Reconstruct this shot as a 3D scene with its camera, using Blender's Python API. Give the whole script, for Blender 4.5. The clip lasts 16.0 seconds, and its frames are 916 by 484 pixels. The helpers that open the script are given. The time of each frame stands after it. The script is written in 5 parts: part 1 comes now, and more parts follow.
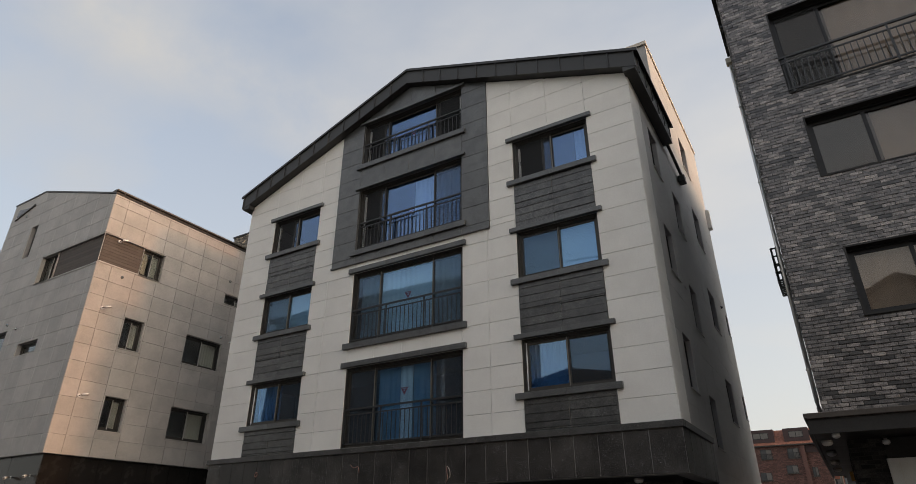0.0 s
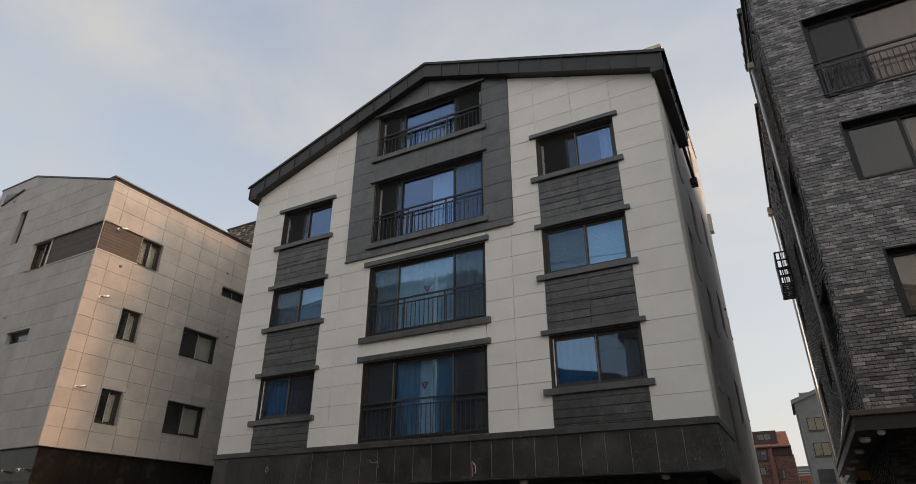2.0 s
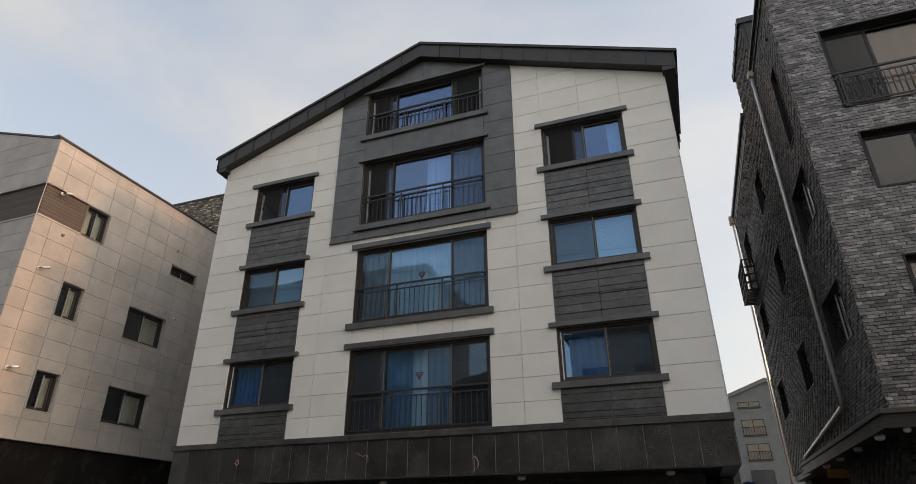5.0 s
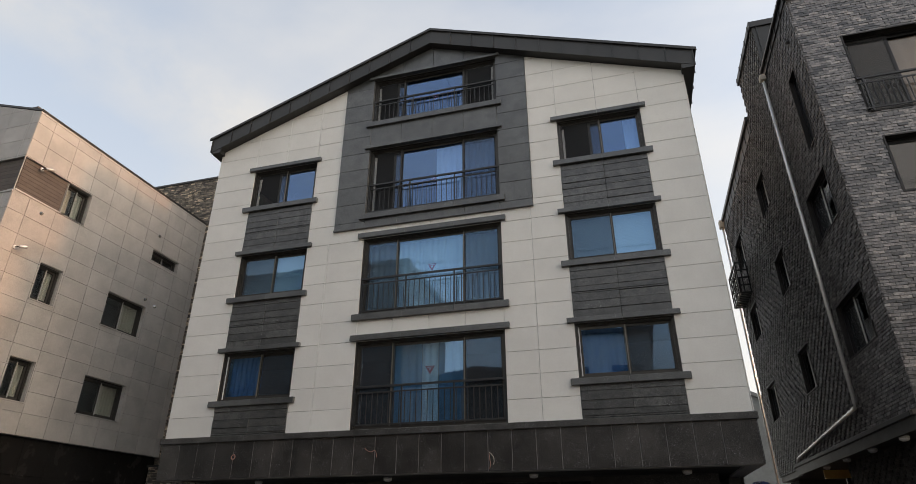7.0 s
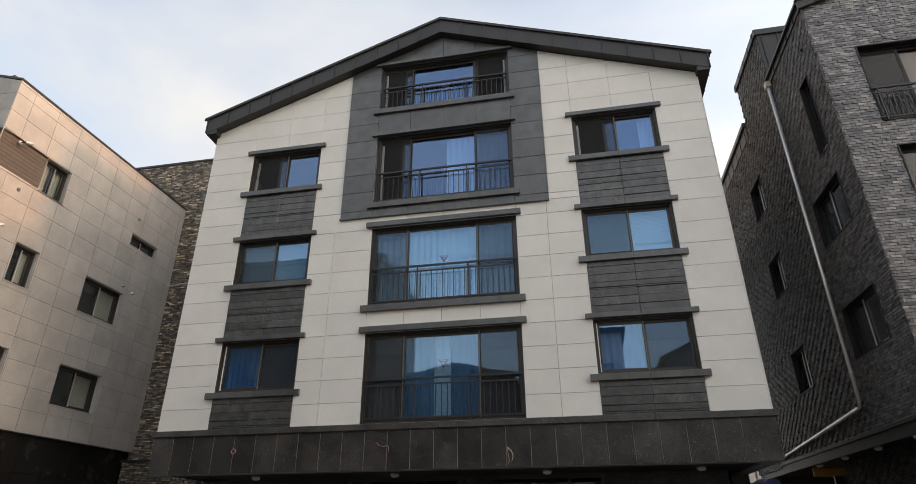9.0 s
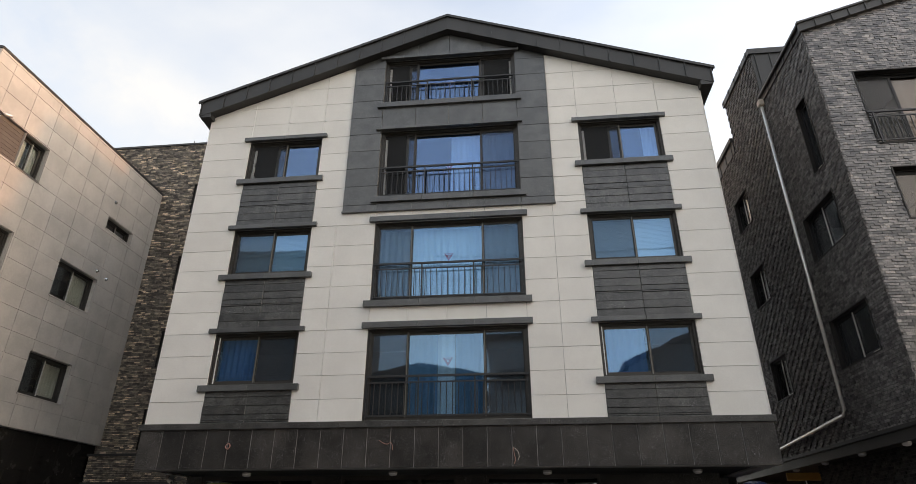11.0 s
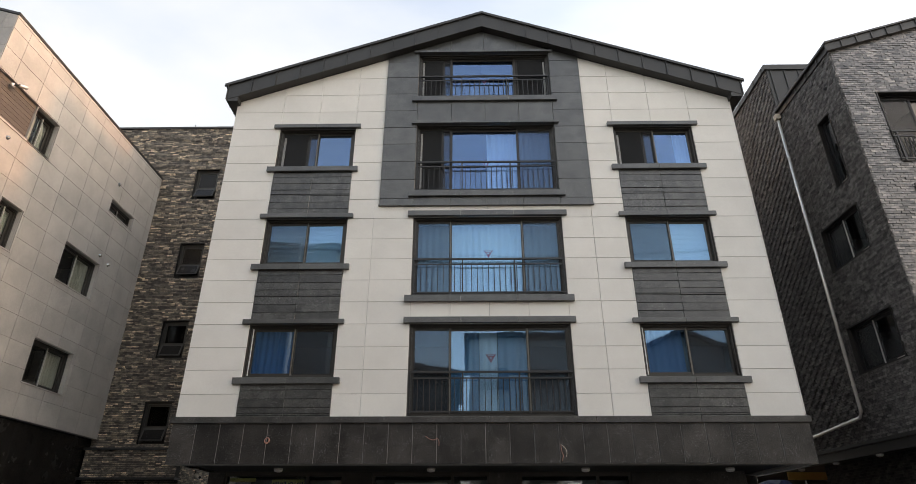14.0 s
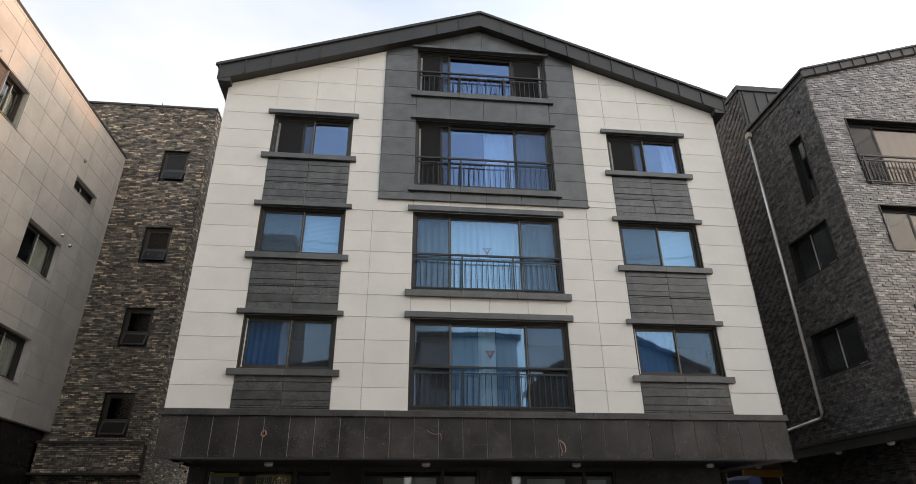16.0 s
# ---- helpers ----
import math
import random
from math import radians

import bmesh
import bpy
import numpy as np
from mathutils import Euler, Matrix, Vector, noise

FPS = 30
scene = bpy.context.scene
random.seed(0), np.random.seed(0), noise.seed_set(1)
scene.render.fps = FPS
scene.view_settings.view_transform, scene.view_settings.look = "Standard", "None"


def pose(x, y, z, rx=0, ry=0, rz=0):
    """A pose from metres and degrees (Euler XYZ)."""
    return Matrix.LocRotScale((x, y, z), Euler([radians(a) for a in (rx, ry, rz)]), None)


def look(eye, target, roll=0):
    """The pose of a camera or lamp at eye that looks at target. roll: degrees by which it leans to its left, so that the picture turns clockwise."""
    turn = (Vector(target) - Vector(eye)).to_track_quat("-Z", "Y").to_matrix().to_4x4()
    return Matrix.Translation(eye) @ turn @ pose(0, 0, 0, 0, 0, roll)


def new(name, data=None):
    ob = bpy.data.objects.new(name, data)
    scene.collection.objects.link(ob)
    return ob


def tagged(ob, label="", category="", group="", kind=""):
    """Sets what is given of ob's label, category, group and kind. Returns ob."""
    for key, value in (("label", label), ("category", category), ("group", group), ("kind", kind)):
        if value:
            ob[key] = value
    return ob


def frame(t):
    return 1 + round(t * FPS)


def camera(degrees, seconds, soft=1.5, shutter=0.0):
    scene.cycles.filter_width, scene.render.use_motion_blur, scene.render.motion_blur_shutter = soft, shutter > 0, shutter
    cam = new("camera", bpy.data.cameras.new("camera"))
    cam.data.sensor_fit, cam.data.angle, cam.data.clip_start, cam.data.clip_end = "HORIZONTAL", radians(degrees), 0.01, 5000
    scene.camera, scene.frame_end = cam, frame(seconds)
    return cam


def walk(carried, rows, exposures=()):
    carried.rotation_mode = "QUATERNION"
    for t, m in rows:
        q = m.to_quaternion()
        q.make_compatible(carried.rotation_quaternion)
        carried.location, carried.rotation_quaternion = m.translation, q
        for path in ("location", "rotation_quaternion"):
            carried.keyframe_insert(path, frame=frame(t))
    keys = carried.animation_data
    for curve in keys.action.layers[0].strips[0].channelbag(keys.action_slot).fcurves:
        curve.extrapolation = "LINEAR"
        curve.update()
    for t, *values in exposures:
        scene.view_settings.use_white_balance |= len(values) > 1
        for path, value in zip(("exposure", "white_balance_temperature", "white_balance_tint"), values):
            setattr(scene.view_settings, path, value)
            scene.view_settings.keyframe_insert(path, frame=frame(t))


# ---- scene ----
cam = camera(74.5, 16.0, soft=0.55)
METRES, EYE, TILT, LEAN, TURN = 12.0, 1.5, 0.0, 0.0, 31.2
ROWS = [
    (0.0, 0.0, 0.0, 0.0, 0.02, 25.94, 0.04),
    (0.5, -0.0234, -0.0026, -0.0014, -0.12, 25.96, 0.03),
    (1.0, -0.0473, 0.0016, -0.0047, -0.42, 25.98, 0.04),
    (1.5, -0.0786, 0.0091, -0.005, -1.4, 25.97, 0.01),
    (2.0, -0.114, 0.0153, -0.0087, -3.0, 26.01, -0.08),
    (2.5, -0.1435, 0.0262, -0.0094, -4.72, 25.98, 0.06),
    (3.0, -0.169, 0.0418, -0.008, -5.97, 25.97, 0.05),
    (3.5, -0.2017, 0.0506, -0.0083, -7.3, 25.98, 0.04),
    (4.0, -0.2285, 0.0639, -0.0105, -8.68, 25.95, 0.12),
    (6.5, -0.3604, 0.1416, -0.0125, -14.38, 25.94, 0.1),
    (7.0, -0.3797, 0.1585, -0.0131, -15.27, 25.91, 0.04),
    (7.5, -0.3956, 0.175, -0.0108, -16.0, 25.87, -0.03),
    (8.0, -0.4276, 0.1876, -0.0131, -17.1, 25.87, 0.06),
    (8.5, -0.4601, 0.2033, -0.0159, -18.44, 25.85, 0.15),
    (9.0, -0.492, 0.2228, -0.0169, -20.02, 25.85, 0.23),
    (11.5, -0.6126, 0.2815, -0.0193, -25.93, 25.85, -0.23),
    (12.0, -0.6321, 0.2962, -0.0186, -26.46, 25.78, -0.31),
    (12.5, -0.6644, 0.3131, -0.0221, -27.16, 25.79, -0.29),
    (13.0, -0.6953, 0.3311, -0.0238, -28.13, 25.81, -0.2),
    (13.5, -0.7218, 0.3471, -0.0221, -29.07, 25.83, -0.16),
    (14.0, -0.758, 0.3621, -0.0239, -30.31, 25.84, -0.03),
    (14.5, -0.7941, 0.3831, -0.0294, -31.99, 25.84, 0.21),
    (15.0, -0.8216, 0.4038, -0.0286, -33.83, 25.81, 0.36),
    (15.5, -0.8524, 0.4206, -0.0303, -35.49, 25.87, 0.4),
    (16.0, -0.8795, 0.4429, -0.0333, -37.39, 25.85, 0.45),
]
EXPOSURES = [(t, e + 0.13, 6790 + 7 * t, 11.3 - 0.03 * t) for t, e in ((0.0, 1.08), (4.0, 1.15), (6.5, 1.38), (7.5, 1.43), (8.0, 1.55), (8.5, 1.6), (12.0, 1.81), (16.0, 1.87))]
walk(cam, [(t, pose(0, 0, EYE, TILT, LEAN, TURN) @ pose(METRES * x, METRES * y, METRES * z, 90 + pitch, roll, yaw)) for t, x, y, z, yaw, pitch, roll in ROWS], EXPOSURES)

# ---- light ----
SUN_UP, SUN_SIDE = 13.0, 0.8          # elevation, and degrees from +x towards +y
STREAK_SIDE, STREAK_MIDDLE = (-0.621, 0.163, -0.767), (-0.64, 0.45, 0.62)
world = bpy.data.worlds.new("sky")
scene.world = world
world.use_nodes = True
wn, wl = world.node_tree.nodes, world.node_tree.links
sky = wn.new("ShaderNodeTexSky")
sky.sky_type, sky.sun_disc = "NISHITA", False
sky.sun_elevation, sky.sun_rotation = radians(SUN_UP), radians(90 - SUN_SIDE)
sky.air_density, sky.dust_density, sky.ozone_density = 1.0, 3.0, 1.5
wn["Background"].inputs["Strength"].default_value = 0.15
# thin high haze, denser and warmer towards the horizon, with faint streaks of cloud
where, stretch, clouds, veil, mixed = (wn.new(k) for k in ("ShaderNodeTexCoord", "ShaderNodeMapping", "ShaderNodeTexNoise", "ShaderNodeMapRange", "ShaderNodeMix"))
split, height, tone, total = (wn.new(k) for k in ("ShaderNodeSeparateXYZ", "ShaderNodeMapRange", "ShaderNodeMix", "ShaderNodeMath"))
stretch.inputs["Scale"].default_value = (1.0, 1.6, 2.6)
stretch.inputs["Rotation"].default_value = (0.3, 0.2, 0.5)
clouds.inputs["Scale"].default_value, clouds.inputs["Detail"].default_value, clouds.inputs["Roughness"].default_value = 1.7, 6, 0.5
veil.inputs["From Min"].default_value, veil.inputs["From Max"].default_value = 0.42, 0.72
veil.inputs["To Min"].default_value, veil.inputs["To Max"].default_value = 0.0, 0.42
height.inputs["From Min"].default_value, height.inputs["From Max"].default_value = 0.02, 0.85
height.inputs["To Min"].default_value, height.inputs["To Max"].default_value = 0.88, 0.34
tone.data_type = mixed.data_type = "RGBA"
tone.inputs["A"].default_value, tone.inputs["B"].default_value = (1.64, 1.77, 1.97, 1), (2.42, 2.38, 2.26, 1)
total.use_clamp = True
wl.new(where.outputs["Generated"], stretch.inputs["Vector"])
wl.new(where.outputs["Generated"], split.inputs["Vector"])
wl.new(split.outputs["Z"], height.inputs["Value"])
wl.new(stretch.outputs["Vector"], clouds.inputs["Vector"])
wl.new(clouds.outputs["Fac"], veil.inputs["Value"])
wl.new(veil.outputs["Result"], total.inputs[0])
wl.new(height.outputs["Result"], total.inputs[1])
wl.new(height.outputs["Result"], tone.inputs["Factor"])
# one long thin streak of cloud across the north-western sky
across, thin, along, reach, fray, streak = (wn.new(k) for k in ("ShaderNodeVectorMath", "ShaderNodeMapRange", "ShaderNodeVectorMath", "ShaderNodeMapRange", "ShaderNodeTexNoise", "ShaderNodeMath"))
bend, fleck, cover, soft_sum = (wn.new(k) for k in ("ShaderNodeMath", "ShaderNodeMapRange", "ShaderNodeMath", "ShaderNodeMath"))
across.operation = along.operation = "DOT_PRODUCT"
across.inputs[1].default_value, along.inputs[1].default_value = STREAK_SIDE, STREAK_MIDDLE
fray.inputs["Scale"].default_value, fray.inputs["Detail"].default_value, fray.inputs["Roughness"].default_value = 3.2, 6, 0.6
bend.operation, bend.inputs[1].default_value = "ABSOLUTE", 0.0
thin.interpolation_type = reach.interpolation_type = "SMOOTHSTEP"
thin.inputs["From Min"].default_value, thin.inputs["From Max"].default_value = 0.10, 0.0
reach.inputs["From Min"].default_value, reach.inputs["From Max"].default_value = 0.86, 0.99
fleck.inputs["From Min"].default_value, fleck.inputs["From Max"].default_value = 0.36, 0.62
streak.operation = cover.operation = "MULTIPLY"
soft_sum.operation, soft_sum.inputs[1].default_value, soft_sum.use_clamp = "MULTIPLY_ADD", 0.42, True
wl.new(where.outputs["Generated"], across.inputs[0])
wl.new(where.outputs["Generated"], along.inputs[0])
wl.new(where.outputs["Generated"], fray.inputs["Vector"])
wl.new(across.outputs["Value"], bend.inputs[0])
wl.new(bend.outputs[0], thin.inputs["Value"])
wl.new(along.outputs["Value"], reach.inputs["Value"])
wl.new(fray.outputs["Fac"], fleck.inputs["Value"])
wl.new(thin.outputs["Result"], streak.inputs[0])
wl.new(reach.outputs["Result"], streak.inputs[1])
wl.new(streak.outputs[0], cover.inputs[0])
wl.new(fleck.outputs["Result"], cover.inputs[1])
wl.new(cover.outputs[0], soft_sum.inputs[0])
wl.new(total.outputs[0], soft_sum.inputs[2])
wl.new(soft_sum.outputs[0], mixed.inputs["Factor"])
wl.new(sky.outputs["Color"], mixed.inputs["A"])
wl.new(tone.outputs["Result"], mixed.inputs["B"])
# the haze is brighter on the sun's side of the sky and dimmer opposite
towards, glow, lit = wn.new("ShaderNodeVectorMath"), wn.new("ShaderNodeMapRange"), wn.new("ShaderNodeVectorMath")
towards.operation, lit.operation = "DOT_PRODUCT", "SCALE"
towards.inputs[1].default_value = (math.cos(radians(SUN_SIDE)), math.sin(radians(SUN_SIDE)), 0.22)
glow.inputs["From Min"].default_value, glow.inputs["From Max"].default_value = -1.0, 1.0
glow.inputs["To Min"].default_value, glow.inputs["To Max"].default_value = 0.77, 1.11
wl.new(where.outputs["Generated"], towards.inputs[0])
wl.new(towards.outputs["Value"], glow.inputs["Value"])
wl.new(mixed.outputs["Result"], lit.inputs[0])
front_of, lobe, bright = wn.new("ShaderNodeMath"), wn.new("ShaderNodeMath"), wn.new("ShaderNodeMath")
front_of.operation, lobe.operation, bright.operation = "MAXIMUM", "POWER", "MULTIPLY_ADD"
front_of.inputs[1].default_value, lobe.inputs[1].default_value, bright.inputs[1].default_value = 0.0, 3.0, 0.9
wl.new(towards.outputs["Value"], front_of.inputs[0])
wl.new(front_of.outputs[0], lobe.inputs[0])
wl.new(lobe.outputs[0], bright.inputs[0])
bright.inputs[2].default_value = 0.0
warm, glare, joined = wn.new("ShaderNodeVectorMath"), wn.new("ShaderNodeVectorMath"), wn.new("ShaderNodeVectorMath")
warm.operation, glare.operation, joined.operation = "MULTIPLY", "SCALE", "ADD"
warm.inputs[1].default_value = (1.08, 0.84, 0.62)
wl.new(glow.outputs["Result"], lit.inputs["Scale"])
wl.new(mixed.outputs["Result"], warm.inputs[0])
wl.new(warm.outputs["Vector"], glare.inputs[0])
wl.new(bright.outputs[0], glare.inputs["Scale"])
wl.new(lit.outputs["Vector"], joined.inputs[0])
wl.new(glare.outputs["Vector"], joined.inputs[1])
wl.new(joined.outputs["Vector"], wn["Background"].inputs["Color"])
sun = new("sun", bpy.data.lights.new("sun", "SUN"))
sun.data.energy, sun.data.angle, sun.data.color = 0.44, radians(1.6), (1.0, 0.49, 0.25)
sun.matrix_world = look((60 * math.cos(radians(SUN_SIDE)), 60 * math.sin(radians(SUN_SIDE)), 60 * math.tan(radians(SUN_UP))), (0, 0, 0))


# ---- materials ----
def surface(name, dark, light, scale=3.0, rough=0.7, bump=0.15, grain=60.0, speck=0.0, vary=0.0, metal=0.0, island=False, stretch=(1, 1, 1), gloss=0.5, palette=(), crisp=0.14, fleck=(1, 1, 1)):
    """A two-scale noise surface in world metres: large stains, fine grain, a small bump and a shade of its own for each piece."""
    m = bpy.data.materials.new(name)
    m.use_nodes = True
    n, l = m.node_tree.nodes, m.node_tree.links
    p = n["Principled BSDF"]
    p.inputs["Roughness"].default_value, p.inputs["Metallic"].default_value = rough, metal
    p.inputs["Specular IOR Level"].default_value = gloss
    geo = n.new("ShaderNodeNewGeometry")
    mapping = n.new("ShaderNodeMapping")
    mapping.inputs["Scale"].default_value = stretch
    l.new(geo.outputs["Position"], mapping.inputs["Vector"])
    big, fine = n.new("ShaderNodeTexNoise"), n.new("ShaderNodeTexNoise")
    big.inputs["Scale"].default_value, big.inputs["Detail"].default_value, big.inputs["Roughness"].default_value = scale, 5, 0.6
    fine.inputs["Scale"].default_value, fine.inputs["Detail"].default_value = grain, 3
    l.new(mapping.outputs["Vector"], big.inputs["Vector"])
    l.new(mapping.outputs["Vector"], fine.inputs["Vector"])
    add = n.new("ShaderNodeMath")
    add.operation = "MULTIPLY_ADD"
    l.new(fine.outputs["Fac"], add.inputs[0])
    add.inputs[1].default_value = 0.5
    half = n.new("ShaderNodeMath")
    half.operation = "MULTIPLY"
    half.inputs[1].default_value = 0.5
    l.new(big.outputs["Fac"], half.inputs[0])
    l.new(half.outputs[0], add.inputs[2])
    ramp = n.new("ShaderNodeValToRGB")
    ramp.color_ramp.elements[0].position, ramp.color_ramp.elements[1].position = 0.5 - crisp, 0.5 + crisp
    ramp.color_ramp.elements[0].color, ramp.color_ramp.elements[1].color = (*dark, 1), (*light, 1)
    l.new(add.outputs[0], ramp.inputs["Fac"])
    colour = ramp.outputs["Color"]
    if speck:
        dots = n.new("ShaderNodeTexNoise")
        dots.inputs["Scale"].default_value, dots.inputs["Detail"].default_value, dots.inputs["Roughness"].default_value = 34, 5, 0.72
        along_grain = n.new("ShaderNodeMapping")
        along_grain.inputs["Scale"].default_value = fleck
        l.new(geo.outputs["Position"], along_grain.inputs["Vector"])
        l.new(along_grain.outputs["Vector"], dots.inputs["Vector"])
        cut = n.new("ShaderNodeMapRange")
        cut.inputs["From Min"].default_value, cut.inputs["From Max"].default_value = 0.55, 0.68
        l.new(dots.outputs["Fac"], cut.inputs["Value"])
        patch = n.new("ShaderNodeTexNoise")
        patch.inputs["Scale"].default_value, patch.inputs["Detail"].default_value = 5, 5
        l.new(geo.outputs["Position"], patch.inputs["Vector"])
        where_some = n.new("ShaderNodeMapRange")
        where_some.inputs["From Min"].default_value, where_some.inputs["From Max"].default_value = 0.36, 0.62
        l.new(patch.outputs["Fac"], where_some.inputs["Value"])
        some = n.new("ShaderNodeMath")
        some.operation = "MULTIPLY"
        l.new(cut.outputs["Result"], some.inputs[0])
        l.new(where_some.outputs["Result"], some.inputs[1])
        mix = n.new("ShaderNodeMix")
        mix.data_type = "RGBA"
        l.new(some.outputs[0], mix.inputs["Factor"])
        l.new(colour, mix.inputs["A"])
        mix.inputs["B"].default_value = (speck, speck, speck, 1)
        colour = mix.outputs["Result"]
    if vary:
        own = geo.outputs["Random Per Island"] if island else n.new("ShaderNodeObjectInfo").outputs["Random"]
        hsv = n.new("ShaderNodeHueSaturation")
        spread = n.new("ShaderNodeMapRange")
        spread.inputs["To Min"].default_value, spread.inputs["To Max"].default_value = 1 - vary, 1 + vary
        l.new(own, spread.inputs["Value"])
        if palette:
            shades = n.new("ShaderNodeValToRGB")
            shades.color_ramp.interpolation = "CONSTANT"
            for i, (at, c) in enumerate(palette):
                e = shades.color_ramp.elements[i] if i < 2 else shades.color_ramp.elements.new(at)
                e.position, e.color = at, (*c, 1)
            l.new(own, shades.inputs["Fac"])
            blend = n.new("ShaderNodeMix")
            blend.data_type, blend.blend_type = "RGBA", "MULTIPLY"
            blend.inputs["Factor"].default_value = 1.0
            l.new(colour, blend.inputs["A"])
            l.new(shades.outputs["Color"], blend.inputs["B"])
            colour = blend.outputs["Result"]
        l.new(spread.outputs["Result"], hsv.inputs["Value"])
        l.new(colour, hsv.inputs["Color"])
        colour = hsv.outputs["Color"]
    l.new(colour, p.inputs["Base Color"])
    rr = n.new("ShaderNodeMapRange")
    rr.inputs["To Min"].default_value, rr.inputs["To Max"].default_value = max(rough - 0.12, 0.04), min(rough + 0.12, 1)
    l.new(big.outputs["Fac"], rr.inputs["Value"])
    l.new(rr.outputs["Result"], p.inputs["Roughness"])
    if bump:
        b = n.new("ShaderNodeBump")
        b.inputs["Strength"].default_value, b.inputs["Distance"].default_value = bump, 0.01
        l.new(add.outputs[0], b.inputs["Height"])
        l.new(b.outputs["Normal"], p.inputs["Normal"])
    return m


def glazing(name, tint, reflect, gloss_tint):
    """Coated window glass: clear to look through, with a tinted mirror image that grows at a slant."""
    m = bpy.data.materials.new(name)
    m.use_nodes = True
    n, l = m.node_tree.nodes, m.node_tree.links
    n.remove(n["Principled BSDF"])
    clear, mirror, mix = n.new("ShaderNodeBsdfTransparent"), n.new("ShaderNodeBsdfGlossy"), n.new("ShaderNodeMixShader")
    clear.inputs["Color"].default_value = (*tint, 1)
    mirror.inputs["Color"].default_value, mirror.inputs["Roughness"].default_value = (*gloss_tint, 1), 0.015
    slant, steep, share = n.new("ShaderNodeLayerWeight"), n.new("ShaderNodeMath"), n.new("ShaderNodeMapRange")
    slant.inputs["Blend"].default_value = 0.5
    steep.operation = "POWER"
    steep.inputs[1].default_value = 5.0
    share.inputs["To Min"].default_value, share.inputs["To Max"].default_value = reflect, 0.8
    geo, wave, b = n.new("ShaderNodeNewGeometry"), n.new("ShaderNodeTexNoise"), n.new("ShaderNodeBump")
    wave.inputs["Scale"].default_value, wave.inputs["Detail"].default_value = 1.6, 1
    b.inputs["Strength"].default_value, b.inputs["Distance"].default_value = 0.06, 0.02
    l.new(geo.outputs["Position"], wave.inputs["Vector"])
    l.new(wave.outputs["Fac"], b.inputs["Height"])
    l.new(b.outputs["Normal"], mirror.inputs["Normal"])
    l.new(slant.outputs["Facing"], steep.inputs[0])
    l.new(steep.outputs[0], share.inputs["Value"])
    l.new(share.outputs["Result"], mix.inputs["Fac"])
    l.new(clear.outputs[0], mix.inputs[1])
    l.new(mirror.outputs[0], mix.inputs[2])
    l.new(mix.outputs[0], n["Material Output"].inputs["Surface"])
    return m


def see_through(name, colour, share):
    """A woven mesh or sheer cloth: part of the light passes between the threads."""
    m = bpy.data.materials.new(name)
    m.use_nodes = True
    n, l = m.node_tree.nodes, m.node_tree.links
    p = n["Principled BSDF"]
    p.inputs["Base Color"].default_value, p.inputs["Roughness"].default_value = (*colour, 1), 0.9
    p.inputs["Alpha"].default_value = share
    return m


WHITE = surface("white_stone_panel", (0.758, 0.739, 0.687), (0.848, 0.829, 0.774), 1.2, 0.6, 0.12, 60, vary=0.035, crisp=0.11)
WHITE_JOINT = surface("joint_sealant", (0.30, 0.29, 0.28), (0.38, 0.37, 0.36), 4, 0.8)
CHARCOAL = surface("charcoal_granite", (0.038, 0.040, 0.038), (0.092, 0.095, 0.091), 2.2, 0.36, 0.4, 48, speck=0.23, vary=0.16, crisp=0.08, gloss=1.0)
COPING = surface("dark_granite_coping", (0.024, 0.023, 0.021), (0.072, 0.068, 0.062), 2.2, 0.4, 0.4, 48, speck=0.2, vary=0.16, crisp=0.075, gloss=0.7)
SPLIT = surface("split_face_granite", (0.015, 0.0155, 0.0145), (0.074, 0.074, 0.069), 4.0, 0.34, 1.2, 36, speck=0.25, vary=0.34, crisp=0.07, gloss=0.95, fleck=(0.6, 1, 1.3))
FASCIA_STONE = surface("polished_black_granite", (0.0125, 0.0115, 0.0105), (0.054, 0.049, 0.044), 1.4, 0.36, 0.5, 42, speck=0.2, vary=0.34, crisp=0.075)
ROOF = surface("dark_standing_seam_metal", (0.046, 0.046, 0.045), (0.062, 0.061, 0.059), 1.5, 0.46, 0.03, 40, vary=0.08, metal=0.35)
GUTTER_BROWN = surface("brown_metal_gutter", (0.060, 0.050, 0.042), (0.085, 0.072, 0.060), 2, 0.5, 0.03, 40, metal=0.3)
FRAME = surface("bronze_black_aluminium", (0.050, 0.047, 0.042), (0.068, 0.063, 0.056), 3, 0.38, 0.0, 40, metal=0.4)
RAIL = surface("black_powder_coated_steel", (0.012, 0.012, 0.013), (0.02, 0.02, 0.021), 6, 0.45, 0.0, 60, metal=0.2)
BALUSTER = surface("dark_grey_coated_steel", (0.030, 0.031, 0.032), (0.046, 0.047, 0.048), 6, 0.42, 0.0, 60, metal=0.2)
# white side cladding with the lane's shade mixed into its colour
STUCCO = surface("white_side_panel_in_shade", (0.47, 0.455, 0.425), (0.57, 0.553, 0.515), 1.0, 0.7, 0.08, 70, vary=0.02)
GREY_PANEL = surface("pale_grey_stone_panel", (0.385, 0.365, 0.336), (0.51, 0.484, 0.445), 1.4, 0.55, 0.14, 55, vary=0.06, crisp=0.09)
